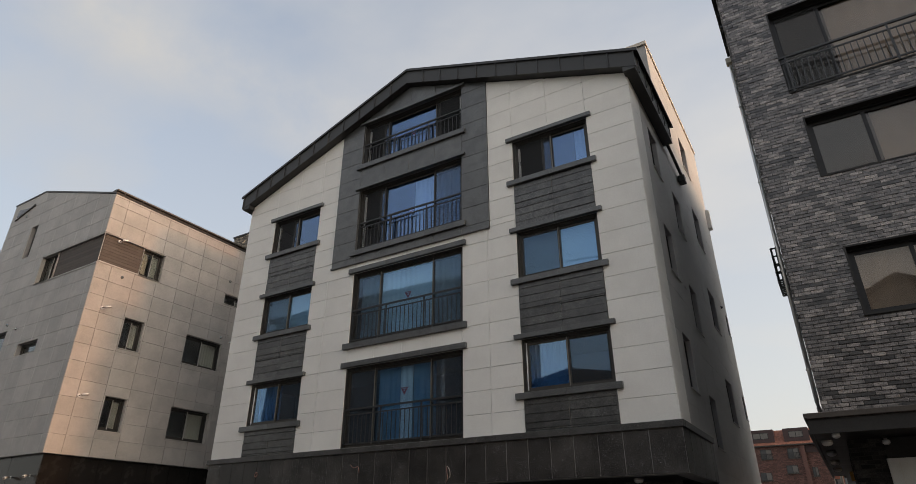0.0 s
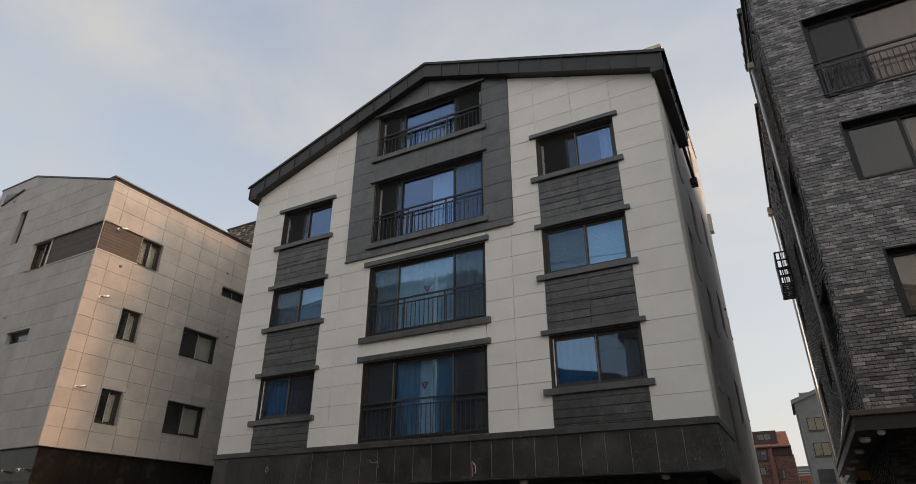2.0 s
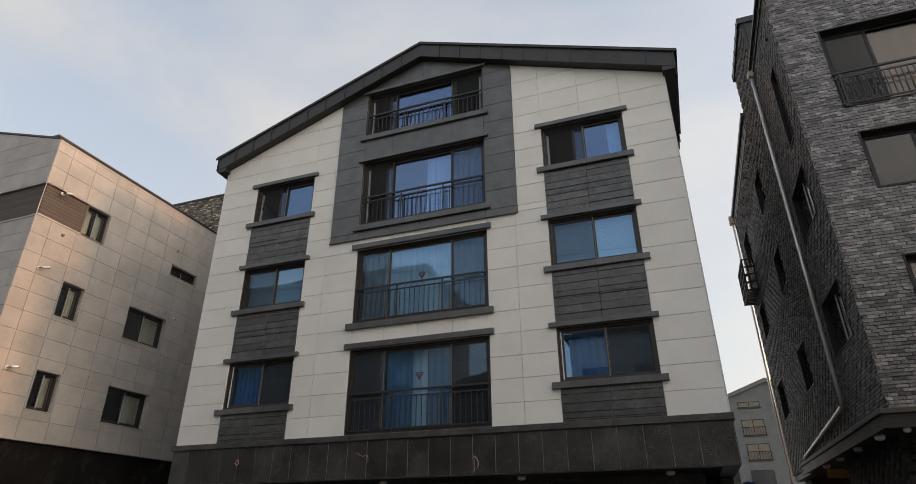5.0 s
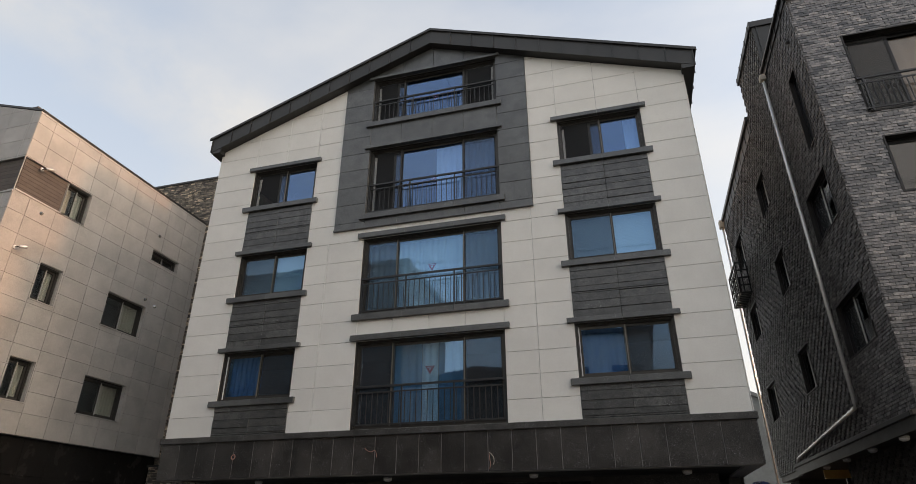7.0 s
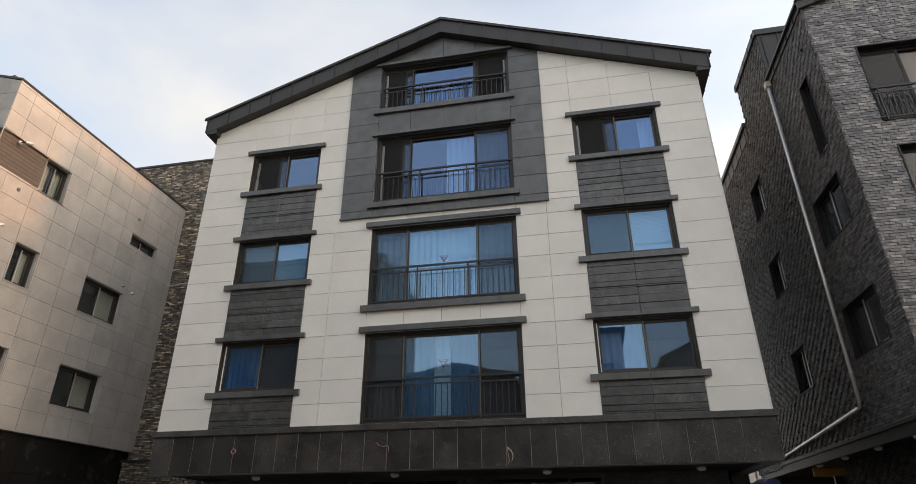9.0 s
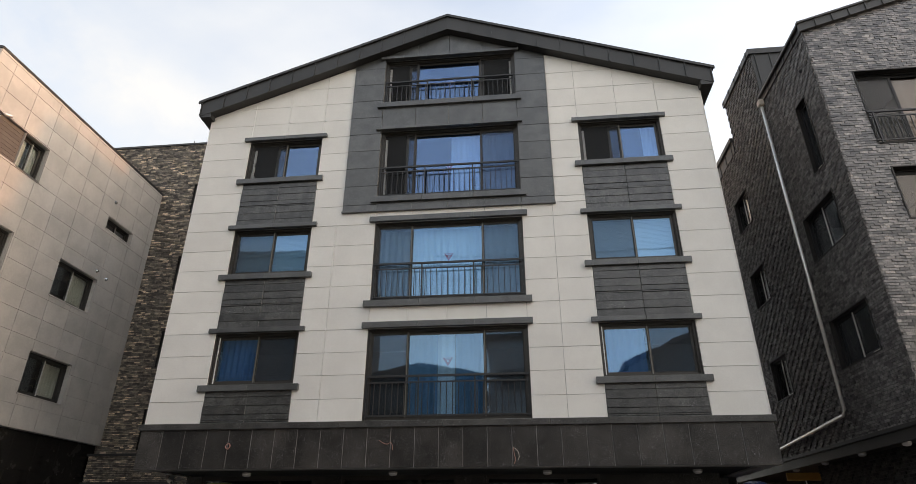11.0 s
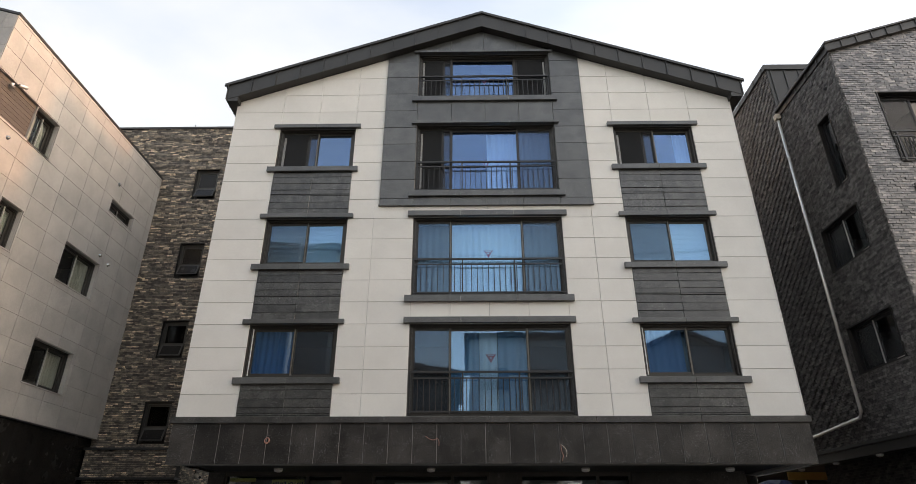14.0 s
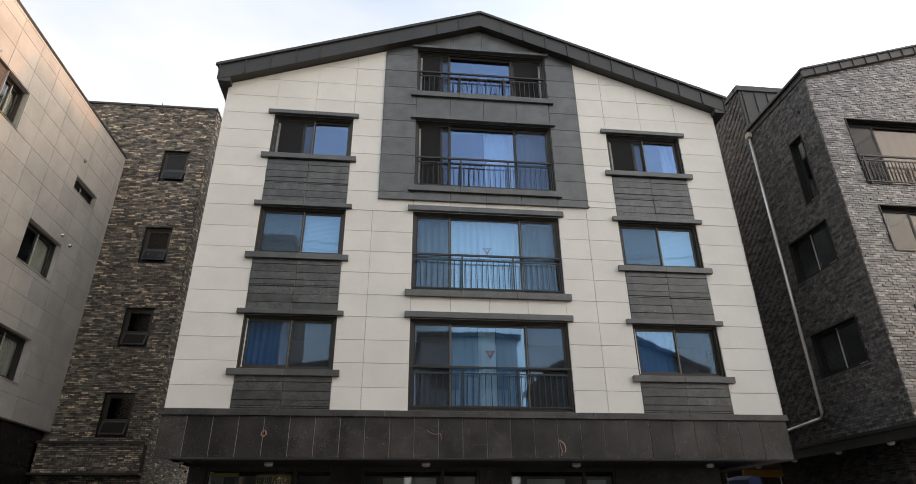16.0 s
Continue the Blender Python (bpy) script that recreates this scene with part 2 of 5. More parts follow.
BROWN_SLAT = surface("brown_composite_cladding", (0.085, 0.068, 0.056), (0.125, 0.102, 0.085), 6, 0.7, 0.3, 60, vary=0.12)
GLOSS_BLACK = surface("polished_dark_base_stone", (0.010, 0.009, 0.008), (0.022, 0.02, 0.018), 2, 0.25, 0.03, 60, vary=0.15, gloss=0.22)
GREYS = [(0.0, (0.30, 0.30, 0.30)), (0.08, (0.58, 0.58, 0.58)), (0.2, (0.82, 0.82, 0.82)), (0.42, (1.0, 1.0, 1.0)), (0.69, (1.17, 1.16, 1.14)), (0.89, (1.5, 1.48, 1.43))]
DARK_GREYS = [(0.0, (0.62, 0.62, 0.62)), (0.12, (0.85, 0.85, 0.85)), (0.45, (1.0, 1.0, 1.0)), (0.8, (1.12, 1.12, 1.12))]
BROWNS = [(0.0, (0.45, 0.43, 0.42)), (0.22, (0.72, 0.70, 0.68)), (0.55, (0.98, 0.93, 0.86)), (0.78, (1.35, 1.25, 1.1)), (0.91, (2.4, 2.2, 1.85))]
BRICK = surface("grey_clay_brick", (0.078, 0.070, 0.066), (0.222, 0.204, 0.193), 9, 0.34, 0.6, 50, vary=0.25, island=True, gloss=0.9, palette=GREYS, crisp=0.085)
BRICK_ONE = surface("grey_clay_brick_single", (0.078, 0.070, 0.066), (0.222, 0.204, 0.193), 9, 0.34, 0.6, 50, vary=0.25, gloss=0.9, palette=GREYS, crisp=0.085)
# the front's grey brick again, darkened and dulled for the lane's shade
SHADED_WEST_BRICK = surface("grey_clay_brick_shaded", (0.058, 0.056, 0.054), (0.190, 0.182, 0.176), 9, 0.55, 0.6, 50, vary=0.2, island=True, gloss=0.2, palette=DARK_GREYS, crisp=0.085)
GREY_MORTAR = surface("grey_brick_mortar", (0.040, 0.038, 0.036), (0.066, 0.063, 0.060), 8, 0.95, 0.3, 80)
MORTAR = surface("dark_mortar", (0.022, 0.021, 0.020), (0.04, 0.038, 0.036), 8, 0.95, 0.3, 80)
OLD_BRICK = surface("brown_grey_reclaimed_brick", (0.118, 0.102, 0.086), (0.375, 0.333, 0.277), 9, 0.6, 0.8, 45, speck=0.34, vary=0.2, crisp=0.08, island=True, palette=BROWNS)
ASPHALT = surface("asphalt", (0.07, 0.07, 0.068), (0.11, 0.108, 0.104), 0.8, 0.9, 0.4, 50)
CONCRETE = surface("pale_concrete", (0.30, 0.29, 0.28), (0.40, 0.39, 0.37), 1.5, 0.85, 0.2, 50)
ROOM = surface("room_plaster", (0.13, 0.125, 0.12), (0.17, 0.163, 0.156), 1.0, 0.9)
CANOPY_BLACK = surface("black_brown_sheet_metal", (0.018, 0.0165, 0.015), (0.028, 0.026, 0.024), 2, 0.5, 0.02, 40, gloss=0.35)
# dark brick blackened further for the deep shade under the canopy
SHADED_PIER_BRICK = surface("dark_brick_canopy_shade", (0.014, 0.0135, 0.013), (0.045, 0.043, 0.041), 9, 0.7, 0.6, 50, vary=0.2, island=True, gloss=0.2, palette=GREYS, crisp=0.085)
SOFFIT = surface("dark_soffit_board", (0.02, 0.02, 0.02), (0.032, 0.032, 0.032), 2, 0.6)
STEEL = surface("galvanised_pipe", (0.84, 0.82, 0.77), (0.9, 0.88, 0.83), 8, 0.2, 0.02, 50, metal=0.5)
ALUMINIUM = surface("pale_aluminium", (0.5, 0.49, 0.46), (0.6, 0.59, 0.55), 6, 0.4, 0.0, 40, metal=0.4)
BRONZE_EDGE = surface("bronze_sash_edge", (0.16, 0.148, 0.125), (0.2, 0.185, 0.16), 6, 0.4, 0.0, 40, metal=0.3)
CREAM = surface("cream_box", (0.55, 0.49, 0.40), (0.64, 0.58, 0.48), 5, 0.6)
CHROME = surface("chromed_cap", (0.5, 0.5, 0.49), (0.6, 0.6, 0.59), 8, 0.15, 0.0, 50, metal=1.0)
BEIGE_CLOTH = surface("beige_curtain_cloth", (0.50, 0.46, 0.37), (0.60, 0.55, 0.45), 3, 0.95, 0.05)
LAMP_WHITE = surface("milky_lamp_cover", (0.7, 0.7, 0.68), (0.78, 0.78, 0.76), 5, 0.4)
RED_BRICK = surface("red_clay_brick", (0.095, 0.047, 0.038), (0.185, 0.098, 0.08), 9, 0.88, 0.4, 60, vary=0.35, island=True)
TERRACOTTA = surface("terracotta_tile", (0.24, 0.095, 0.06), (0.36, 0.155, 0.10), 6, 0.8, 0.3, 60, vary=0.25, island=True)
SLATE_GREY = surface("grey_render", (0.14, 0.148, 0.144), (0.19, 0.2, 0.195), 1.5, 0.8, 0.2, 40, crisp=0.1)
MAROON = surface("maroon_sheet_metal", (0.040, 0.020, 0.019), (0.062, 0.032, 0.030), 2, 0.55, 0.03, 40)
ORANGE_BRICK = surface("orange_clay_brick", (0.22, 0.075, 0.045), (0.32, 0.12, 0.075), 4, 0.85, 0.3, 30)
CURTAIN = surface("pale_curtain_cloth", (0.72, 0.74, 0.76), (0.82, 0.83, 0.84), 3, 0.95, 0.05)
BLUE_CURTAIN = surface("blue_curtain_cloth", (0.06, 0.14, 0.29), (0.10, 0.20, 0.38), 3, 0.95, 0.05)
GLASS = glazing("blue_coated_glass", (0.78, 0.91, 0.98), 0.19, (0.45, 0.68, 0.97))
# upper panes: bluer mirror tint stands in for the higher sky they reflect
SKY_TINT_GLASS = glazing("upper_sky_tint_glass", (0.74, 0.86, 0.98), 0.19, (0.455, 0.65, 1.0))
DARK_GLASS = glazing("grey_coated_glass", (0.88, 0.91, 0.91), 0.07, (0.9, 0.95, 1.0))
SIDE_GLASS = glazing("side_coated_glass", (0.88, 0.91, 0.91), 0.12, (0.9, 0.95, 1.0))
BLACK_GLASS = glazing("dark_stair_glass", (0.45, 0.42, 0.40), 0.03, (0.8, 0.8, 0.8))
WARM_GLASS = glazing("warm_coated_glass", (0.80, 0.77, 0.74), 0.07, (1.0, 0.92, 0.84))
TEAL_CURTAIN = surface("grey_blue_curtain_cloth", (0.13, 0.23, 0.33), (0.2, 0.31, 0.42), 3, 0.95, 0.05)
SCREEN = see_through("insect_screen", (0.065, 0.069, 0.074), 0.22)


# ---- building helpers ----
class Form:
    """Vertices and faces gathered for one mesh."""

    def __init__(self):
        self.v, self.f = [], []

    def prism(self, front, back):
        """A solid between two outlines of the same number of points."""
        k, n = len(self.v), len(front)
        self.v += [tuple(p) for p in front] + [tuple(p) for p in back]
        faces = [tuple(range(n)), tuple(range(2 * n - 1, n - 1, -1))] + [(i, n + i, n + (i + 1) % n, (i + 1) % n) for i in range(n)]
        a, b, c = (Vector(front[i]) for i in range(3))
        if (b - a).cross(c - a).dot(Vector(back[0]) - a) > 0:
            faces = [f[::-1] for f in faces]
        self.f += [tuple(k + i for i in f) for f in faces]
        return self

    def box(self, x0, x1, y0, y1, z0, z1):
        return self.prism([(x0, y0, z0), (x1, y0, z0), (x1, y0, z1), (x0, y0, z1)], [(x0, y1, z0), (x1, y1, z0), (x1, y1, z1), (x0, y1, z1)])

    def tube(self, path, r, n=10):
        """A round bar along a line of points."""
        k = len(self.v)
        pts = [Vector(p) for p in path]
        for i, p in enumerate(pts):
            way = (pts[min(i + 1, len(pts) - 1)] - pts[max(i - 1, 0)]).normalized()
            a = way.cross(Vector((0, 0, 1)) if abs(way.z) < 0.9 else Vector((1, 0, 0))).normalized()
            b = way.cross(a)
            self.v += [tuple(p + r * (math.cos(2 * math.pi * j / n) * a + math.sin(2 * math.pi * j / n) * b)) for j in range(n)]
        for i in range(len(pts) - 1):
            for j in range(n):
                self.f.append((k + i * n + j, k + i * n + (j + 1) % n, k + (i + 1) * n + (j + 1) % n, k + (i + 1) * n + j))
        self.f += [tuple(k + j for j in range(n))[::-1], tuple(k + (len(pts) - 1) * n + j for j in range(n))]
        return self

    def mesh(self, name, material, smooth=False):
        me = bpy.data.meshes.new(name)
        me.from_pydata(self.v, [], self.f)
        me.materials.append(material)
        if smooth:
            me.polygons.foreach_set("use_smooth", [True] * len(me.polygons))
        me.update()
        return me


def part(name, form, material, parent=None, label="", bevel=0.0, smooth=False):
    """Links a form as one mesh object under a thing."""
    ob = new(name, form.mesh(name, material, smooth))
    if parent:
        ob.parent, ob.matrix_parent_inverse = parent, Matrix.Translation(-parent.location)
    if bevel:
        b = ob.modifiers.new("edge", "BEVEL")
        b.width, b.segments, b.limit_method = bevel, 2, "ANGLE"
    return tagged(ob, label) if label else ob


def thing(name, label, category, group="", kind="", at=(0, 0, 0)):
    ob = new(name)
    ob.location = at
    return tagged(ob, label, category, group, kind)


class Wall:
    """A wall's face: u along it, v up, d out of it."""

    def __init__(self, origin, along, out):
        self.o, self.u, self.n = Vector(origin), Vector(along), Vector(out)

    def at(self, u, v, d=0.0):
        return self.o + u * self.u + d * self.n + Vector((0, 0, v))

    def slab(self, form, u0, u1, v0, v1, d0, d1):
        return form.prism([self.at(*p, d1) for p in ((u0, v0), (u1, v0), (u1, v1), (u0, v1))], [self.at(*p, d0) for p in ((u0, v0), (u1, v0), (u1, v1), (u0, v1))])

    def sheet(self, form, poly, d0, d1, edge=0.0):
        """A plate of convex outline, its front edge eased."""
        if edge:
            cu, cv = sum(p[0] for p in poly) / len(poly), sum(p[1] for p in poly) / len(poly)
            hu, hv = max(abs(p[0] - cu) for p in poly), max(abs(p[1] - cv) for p in poly)
            small = [(cu + (u - cu) * (1 - edge / hu), cv + (v - cv) * (1 - edge / hv)) for u, v in poly]
            n, k = len(poly), len(form.v)
            form.prism([self.at(*p, d1 - edge) for p in poly], [self.at(*p, d0) for p in poly])
            front = form.f.pop(-n - 2)
            m = len(form.v)
            form.v += [tuple(self.at(*p, d1)) for p in small]
            ring = [m + i - k for i in front]
            form.f.append(tuple(ring))
            form.f += [(front[i], front[(i + 1) % n], ring[(i + 1) % n], ring[i]) for i in range(n)]
            return form
        return form.prism([self.at(*p, d1) for p in poly], [self.at(*p, d0) for p in poly])


def below(poly, line):
    """The part of an outline under a line v = a + b * u."""
    a, b = line
    out = []
    for i, p in enumerate(poly):
        q = poly[(i + 1) % len(poly)]
        sp, sq = a + b * p[0] - p[1], a + b * q[0] - q[1]
        if sp >= 0:
            out.append(p)
        if (sp > 0) != (sq > 0) and sp != sq:
            t = sp / (sp - sq)
            out.append((p[0] + t * (q[0] - p[0]), p[1] + t * (q[1] - p[1])))
    clean = [p for i, p in enumerate(out) if math.dist(p, out[i - 1]) > 1e-4]
    return clean if len(clean) > 2 else []


def cells(us, vs, holes=(), lines=()):
    """The rectangles of a lattice that no hole covers, cut under the given lines."""
    us, vs = sorted(us), sorted(vs)
    for u0, u1 in zip(us, us[1:]):
        for v0, v1 in zip(vs, vs[1:]):
            u, v = (u0 + u1) / 2, (v0 + v1) / 2
            if u1 - u0 < 1e-4 or v1 - v0 < 1e-4 or any(a < u < b and c < v < d for a, b, c, d in holes):
                continue
            poly = [(u0, v0), (u1, v0), (u1, v1), (u0, v1)]
            for line in lines:
                poly = below(poly, line) if poly else poly
            if poly:
                yield poly


def plate(wall, form, polys, d0, d1):
    """One connected slab out of touching outlines: front, back, and sides along the free edges only."""
    at, faces, edges = {}, [], {}
    for poly in polys:
        ids = []
        for u, v in poly:
            key = (round(u, 4), round(v, 4))
            if key not in at:
                at[key] = len(at)
            ids.append(at[key])
        faces.append(ids)
        for i, a in enumerate(ids):
            b = ids[(i + 1) % len(ids)]
            edges[(a, b)] = True
    k, n = len(form.v), len(at)
    form.v += [tuple(wall.at(*p, d1)) for p in at] + [tuple(wall.at(*p, d0)) for p in at]
    made = [tuple(k + i for i in f) for f in faces] + [tuple(k + n + i for i in f[::-1]) for f in faces]
    made += [(k + a, k + n + a, k + n + b, k + b) for a, b in edges if (b, a) not in edges]
    if wall.u.cross(Vector((0, 0, 1))).dot(wall.n) < 0:
        made = [f[::-1] for f in made]
    form.f += made
    return form


def core(name, wall, u0, u1, v0, v1, holes, material, parent, lines=(), thick=0.22, front=0.0):
    """The wall's body with its openings cut right through."""
    us = {u0, u1, *(h[i] for h in holes for i in (0, 1))}
    vs = {v0, v1, *(h[i] for h in holes for i in (2, 3))}
    us, vs = [u for u in us if u0 <= u <= u1], [v for v in vs if v0 <= v <= v1]
    return part(name, plate(wall, Form(), cells(us, vs, holes, lines), front - thick, front), material, parent)


def panels(name, wall, us, vs, material, parent, holes=(), lines=(), d0=0.002, d1=0.03, gap=0.008, edge=0.004):
    """Cladding panels, each an object of its own, with open joints between them, cut round the openings."""
    for poly in cells(us, vs, (), lines):
        lo_u, hi_u, lo_v, hi_v = min(p[0] for p in poly), max(p[0] for p in poly), min(p[1] for p in poly), max(p[1] for p in poly)
        if hi_u - lo_u < 0.04 or hi_v - lo_v < 0.04:
            continue
        near = [h for h in holes if h[0] < hi_u - 1e-3 and h[1] > lo_u + 1e-3 and h[2] < hi_v - 1e-3 and h[3] > lo_v + 1e-3]
        front, form = d1 + random.uniform(-0.0015, 0.0015), Form()
        if near:
            g = gap / 2
            cut_u = {lo_u + g, hi_u - g, *(min(max(h[i], lo_u + g), hi_u - g) for h in near for i in (0, 1))}
            cut_v = {lo_v + g, hi_v - g, *(min(max(h[i], lo_v + g), hi_v - g) for h in near for i in (2, 3))}
            groups = []
            for cell in cells(cut_u, cut_v, near, lines):
                keys = {(round(u, 4), round(v, 4)) for u, v in cell}
                same = [g for g in groups if len(g[0] & keys) > 1]
                groups = [g for g in groups if g not in same] + [(keys.union(*(g[0] for g in same)), sum((g[1] for g in same), []) + [cell])]
            for _, piece in groups:
                part(name, plate(wall, Form(), piece, d0, front), material, parent)
        else:
            cu, cv = sum(p[0] for p in poly) / len(poly), sum(p[1] for p in poly) / len(poly)
            hu, hv = max(abs(p[0] - cu) for p in poly), max(abs(p[1] - cv) for p in poly)
            wall.sheet(form, [(cu + (u - cu) * (1 - gap / 2 / hu), cv + (v - cv) * (1 - gap / 2 / hv)) for u, v in poly], d0, front, edge)
        if form.v:
            part(name, form, material, parent)


def brickwork(wall, u0, u1, v0, v1, holes, material, parent, length, height, joint=0.013, lines=(), proud=(0.014, 0.030), tilt=0.0, near=None, single=None, even=False, weave=0.0):
    """Courses of bricks with recessed joints; those in the stretch `near` are objects of their own."""
    form, courses = Form(), int((v1 - v0) / height) + 1
    shared = None
    for c in range(courses):
        a, b = v0 + c * height + joint / 2, min(v0 + (c + 1) * height - joint / 2, v1)
        if b - a < 0.015:
            continue
        turn = c // 2
        u = u0 - (length * 0.5 if c % 2 else 0.0) - random.uniform(0, 0.012 if even else 0.08)
        while u < u1:
            size = length * (random.uniform(0.97, 1.03) if even and not near else 1 if even else random.choice((1, 1, 1, 1, 1, 0.5, 0.75)))
            p, q = max(u + joint / 2, u0), min(u + size - joint / 2, u1)
            u += size
            spans = [(p, q)] if q - p > 0.02 else []
            for h0, h1, g0, g1 in holes:
                if (a + b) / 2 < g0 or (a + b) / 2 > g1:
                    continue
                spans = [s for p, q in spans for s in ((p, min(q, h0)), (max(p, h1), q)) if s[1] - s[0] > 0.015]
            for p, q in spans:
                if any(b > k + s * w for k, s in lines for w in (p, q)):
                    continue
                turn += 1
                d = random.uniform(*proud) + (weave if turn % 2 else 0.0)
                if near and near[0] < p and q < near[1] and near[2] < a and b < near[3] and abs(q - p - length + joint) < 1e-6:
                    if not shared:
                        flat = Wall((0, 0, 0), wall.u, wall.n)
                        shared = flat.sheet(Form(), [(0, 0), (q - p, 0), (q - p, b - a), (0, b - a)], -0.03, 0.0, 0.004).mesh("brick", single)
                    ob = new("brick", shared)
                    ob.location, ob.parent = wall.at(p, a, d), parent
                    continue
                k = len(form.v)
                t = random.uniform(-tilt, tilt)
                o = [(p, a, d + t), (q, a, d - t), (q, b, d - t), (p, b, d + t)]
                form.v += [tuple(wall.at(*w)) for w in o] + [tuple(wall.at(w[0], w[1], -0.02)) for w in o]
                faces = [(0, 1, 2, 3), (0, 4, 5, 1), (1, 5, 6, 2), (2, 6, 7, 3), (3, 7, 4, 0)]
                if wall.u.cross(Vector((0, 0, 1))).dot(wall.n) < 0:
                    faces = [f[::-1] for f in faces]
                form.f += [tuple(k + i for i in f) for f in faces]
    if form.v:
        tagged(part("bricks", form, material, parent), kind="stuff")


def border(wall, form, u0, u1, v0, v1, w, d0, d1):
    """A rectangular frame of even width."""
    return plate(wall, form, cells([u0, u0 + w, u1 - w, u1], [v0, v0 + w, v1 - w, v1], [(u0 + w, u1 - w, v0 + w, v1 - w)]), d0, d1)


def window(house, wall, u0, u1, v0, v1, bars=(), glass=None, deep=0.13, screens=(), frame_w=0.065, sash_w=0.066, reveal=None, label="dark aluminium sliding window with coated glass", sill=None, strip=None, open_lights=(), lit_jamb=False, metal=None):
    """A sliding window set back in its opening: outer frame, a sash for each light, panes and insect screens."""
    d0, d1, metal = -deep - 0.09, -deep, metal or FRAME
    w = part("window", border(wall, Form(), u0, u1, v0, v1, frame_w, d0, d1), metal, house, label)
    if reveal:
        f = Form()
        for a, b, c, d in ((u0, u1, v1 - 0.012, v1), (u0, u0 + 0.012, v0, v1 - 0.012), (u1 - 0.012, u1, v0, v1 - 0.012)):
            wall.slab(f, a, b, c, d, d1 + 0.002, -0.004)
        part("reveal_lining", f, reveal, w)
        f = Form()
        for a, b, c, d in ((u0, u1, v1 - 0.05, v1 - 0.013), (u0 + 0.013, u0 + 0.05, v0, v1 - 0.05), (u1 - 0.05, u1 - 0.013, v0, v1 - 0.05)):
            wall.slab(f, a, b, c, d, d1 + 0.002, d1 + 0.03)
        part("casing", f, metal, w)
    edges = [u0 + frame_w, *bars, u1 - frame_w]
    for i, (a, b) in enumerate(zip(edges, edges[1:])):
        back = d1 - 0.03 - 0.028 * (i % 2)
        if i in open_lights:
            part("screen_frame", border(wall, Form(), a, b, v0 + frame_w, v1 - frame_w, 0.034, back - 0.004, back + 0.012), metal, w)
            part("insect_screen", wall.slab(Form(), a + 0.03, b - 0.03, v0 + frame_w + 0.03, v1 - frame_w - 0.03, back + 0.003, back + 0.005), SCREEN, w)
            # the slid-back leaf shows its edge behind the screen
            near, far = (b - 0.3 * (b - a), b + 0.02) if i == 0 else (a - 0.02, a + 0.12 * (b - a))
            part("sash", border(wall, Form(), near, far, v0 + frame_w + 0.005, v1 - frame_w - 0.005, sash_w, back - 0.088, back - 0.062), metal, w)
            leaf = part("pane", wall.slab(Form(), near + sash_w, max(far - sash_w, near + sash_w + 0.01), v0 + frame_w + sash_w, v1 - frame_w - sash_w, back - 0.08, back - 0.074), glass or GLASS, w)
            leaf.visible_shadow = False
            side = a + 0.042 if i == 0 else b - 0.1
            part("inner_jamb", wall.slab(Form(), side, side + 0.055, v0 + frame_w + 0.01, v1 - frame_w - 0.12, back - 0.06, back - 0.02), LAMP_WHITE, w, "pale inner frame seen through the open light")
            part("latch", wall.slab(Form(), side + 0.055, side + 0.075, v0 + 0.42 * (v1 - v0), v0 + 0.42 * (v1 - v0) + 0.12, back - 0.05, back - 0.025), RAIL, w)
            continue
        lo, hi = (a - sash_w / 2 if i else a), (b + sash_w / 2 if i < len(edges) - 2 else b)
        part("sash", border(wall, Form(), lo, hi, v0 + frame_w, v1 - frame_w, sash_w, back - 0.026, back), metal, w)
        pane = part("pane", wall.slab(Form(), lo + sash_w, hi - sash_w, v0 + frame_w + sash_w, v1 - frame_w - sash_w, back - 0.018, back - 0.012), glass or GLASS, w)
        pane.visible_shadow = False
        if i and strip:
            part("edge_strip", wall.slab(Form(), a - 0.014, a + 0.010, v0 + frame_w + 0.01, v1 - frame_w - 0.01, d1 - 0.028, d1 - 0.004), strip, w, "pale aluminium edge strip")
        # lamp-white strip paints the gleam along the left jamb
        if i == 0 and lit_jamb:
            part("edge_strip", wall.slab(Form(), a + 0.002, a + 0.022, v0 + frame_w + 0.01, v1 - frame_w - 0.01, d1 - 0.028, d1 + 0.002), LAMP_WHITE, w, "pale strip in place of the gleam on the jamb")
        if i in screens:
            part("insect_screen", wall.slab(Form(), lo + sash_w * 0.6, hi - sash_w * 0.6, v0 + frame_w + sash_w * 0.6, v1 - frame_w - sash_w * 0.6, back + 0.004, back + 0.006), SCREEN, w)
    if sill:
        part("window_sill", wall.slab(Form(), u0 - 0.03, u1 + 0.03, v0 - 0.035, v0 - 0.002, -deep, 0.05), sill, w)
    return w


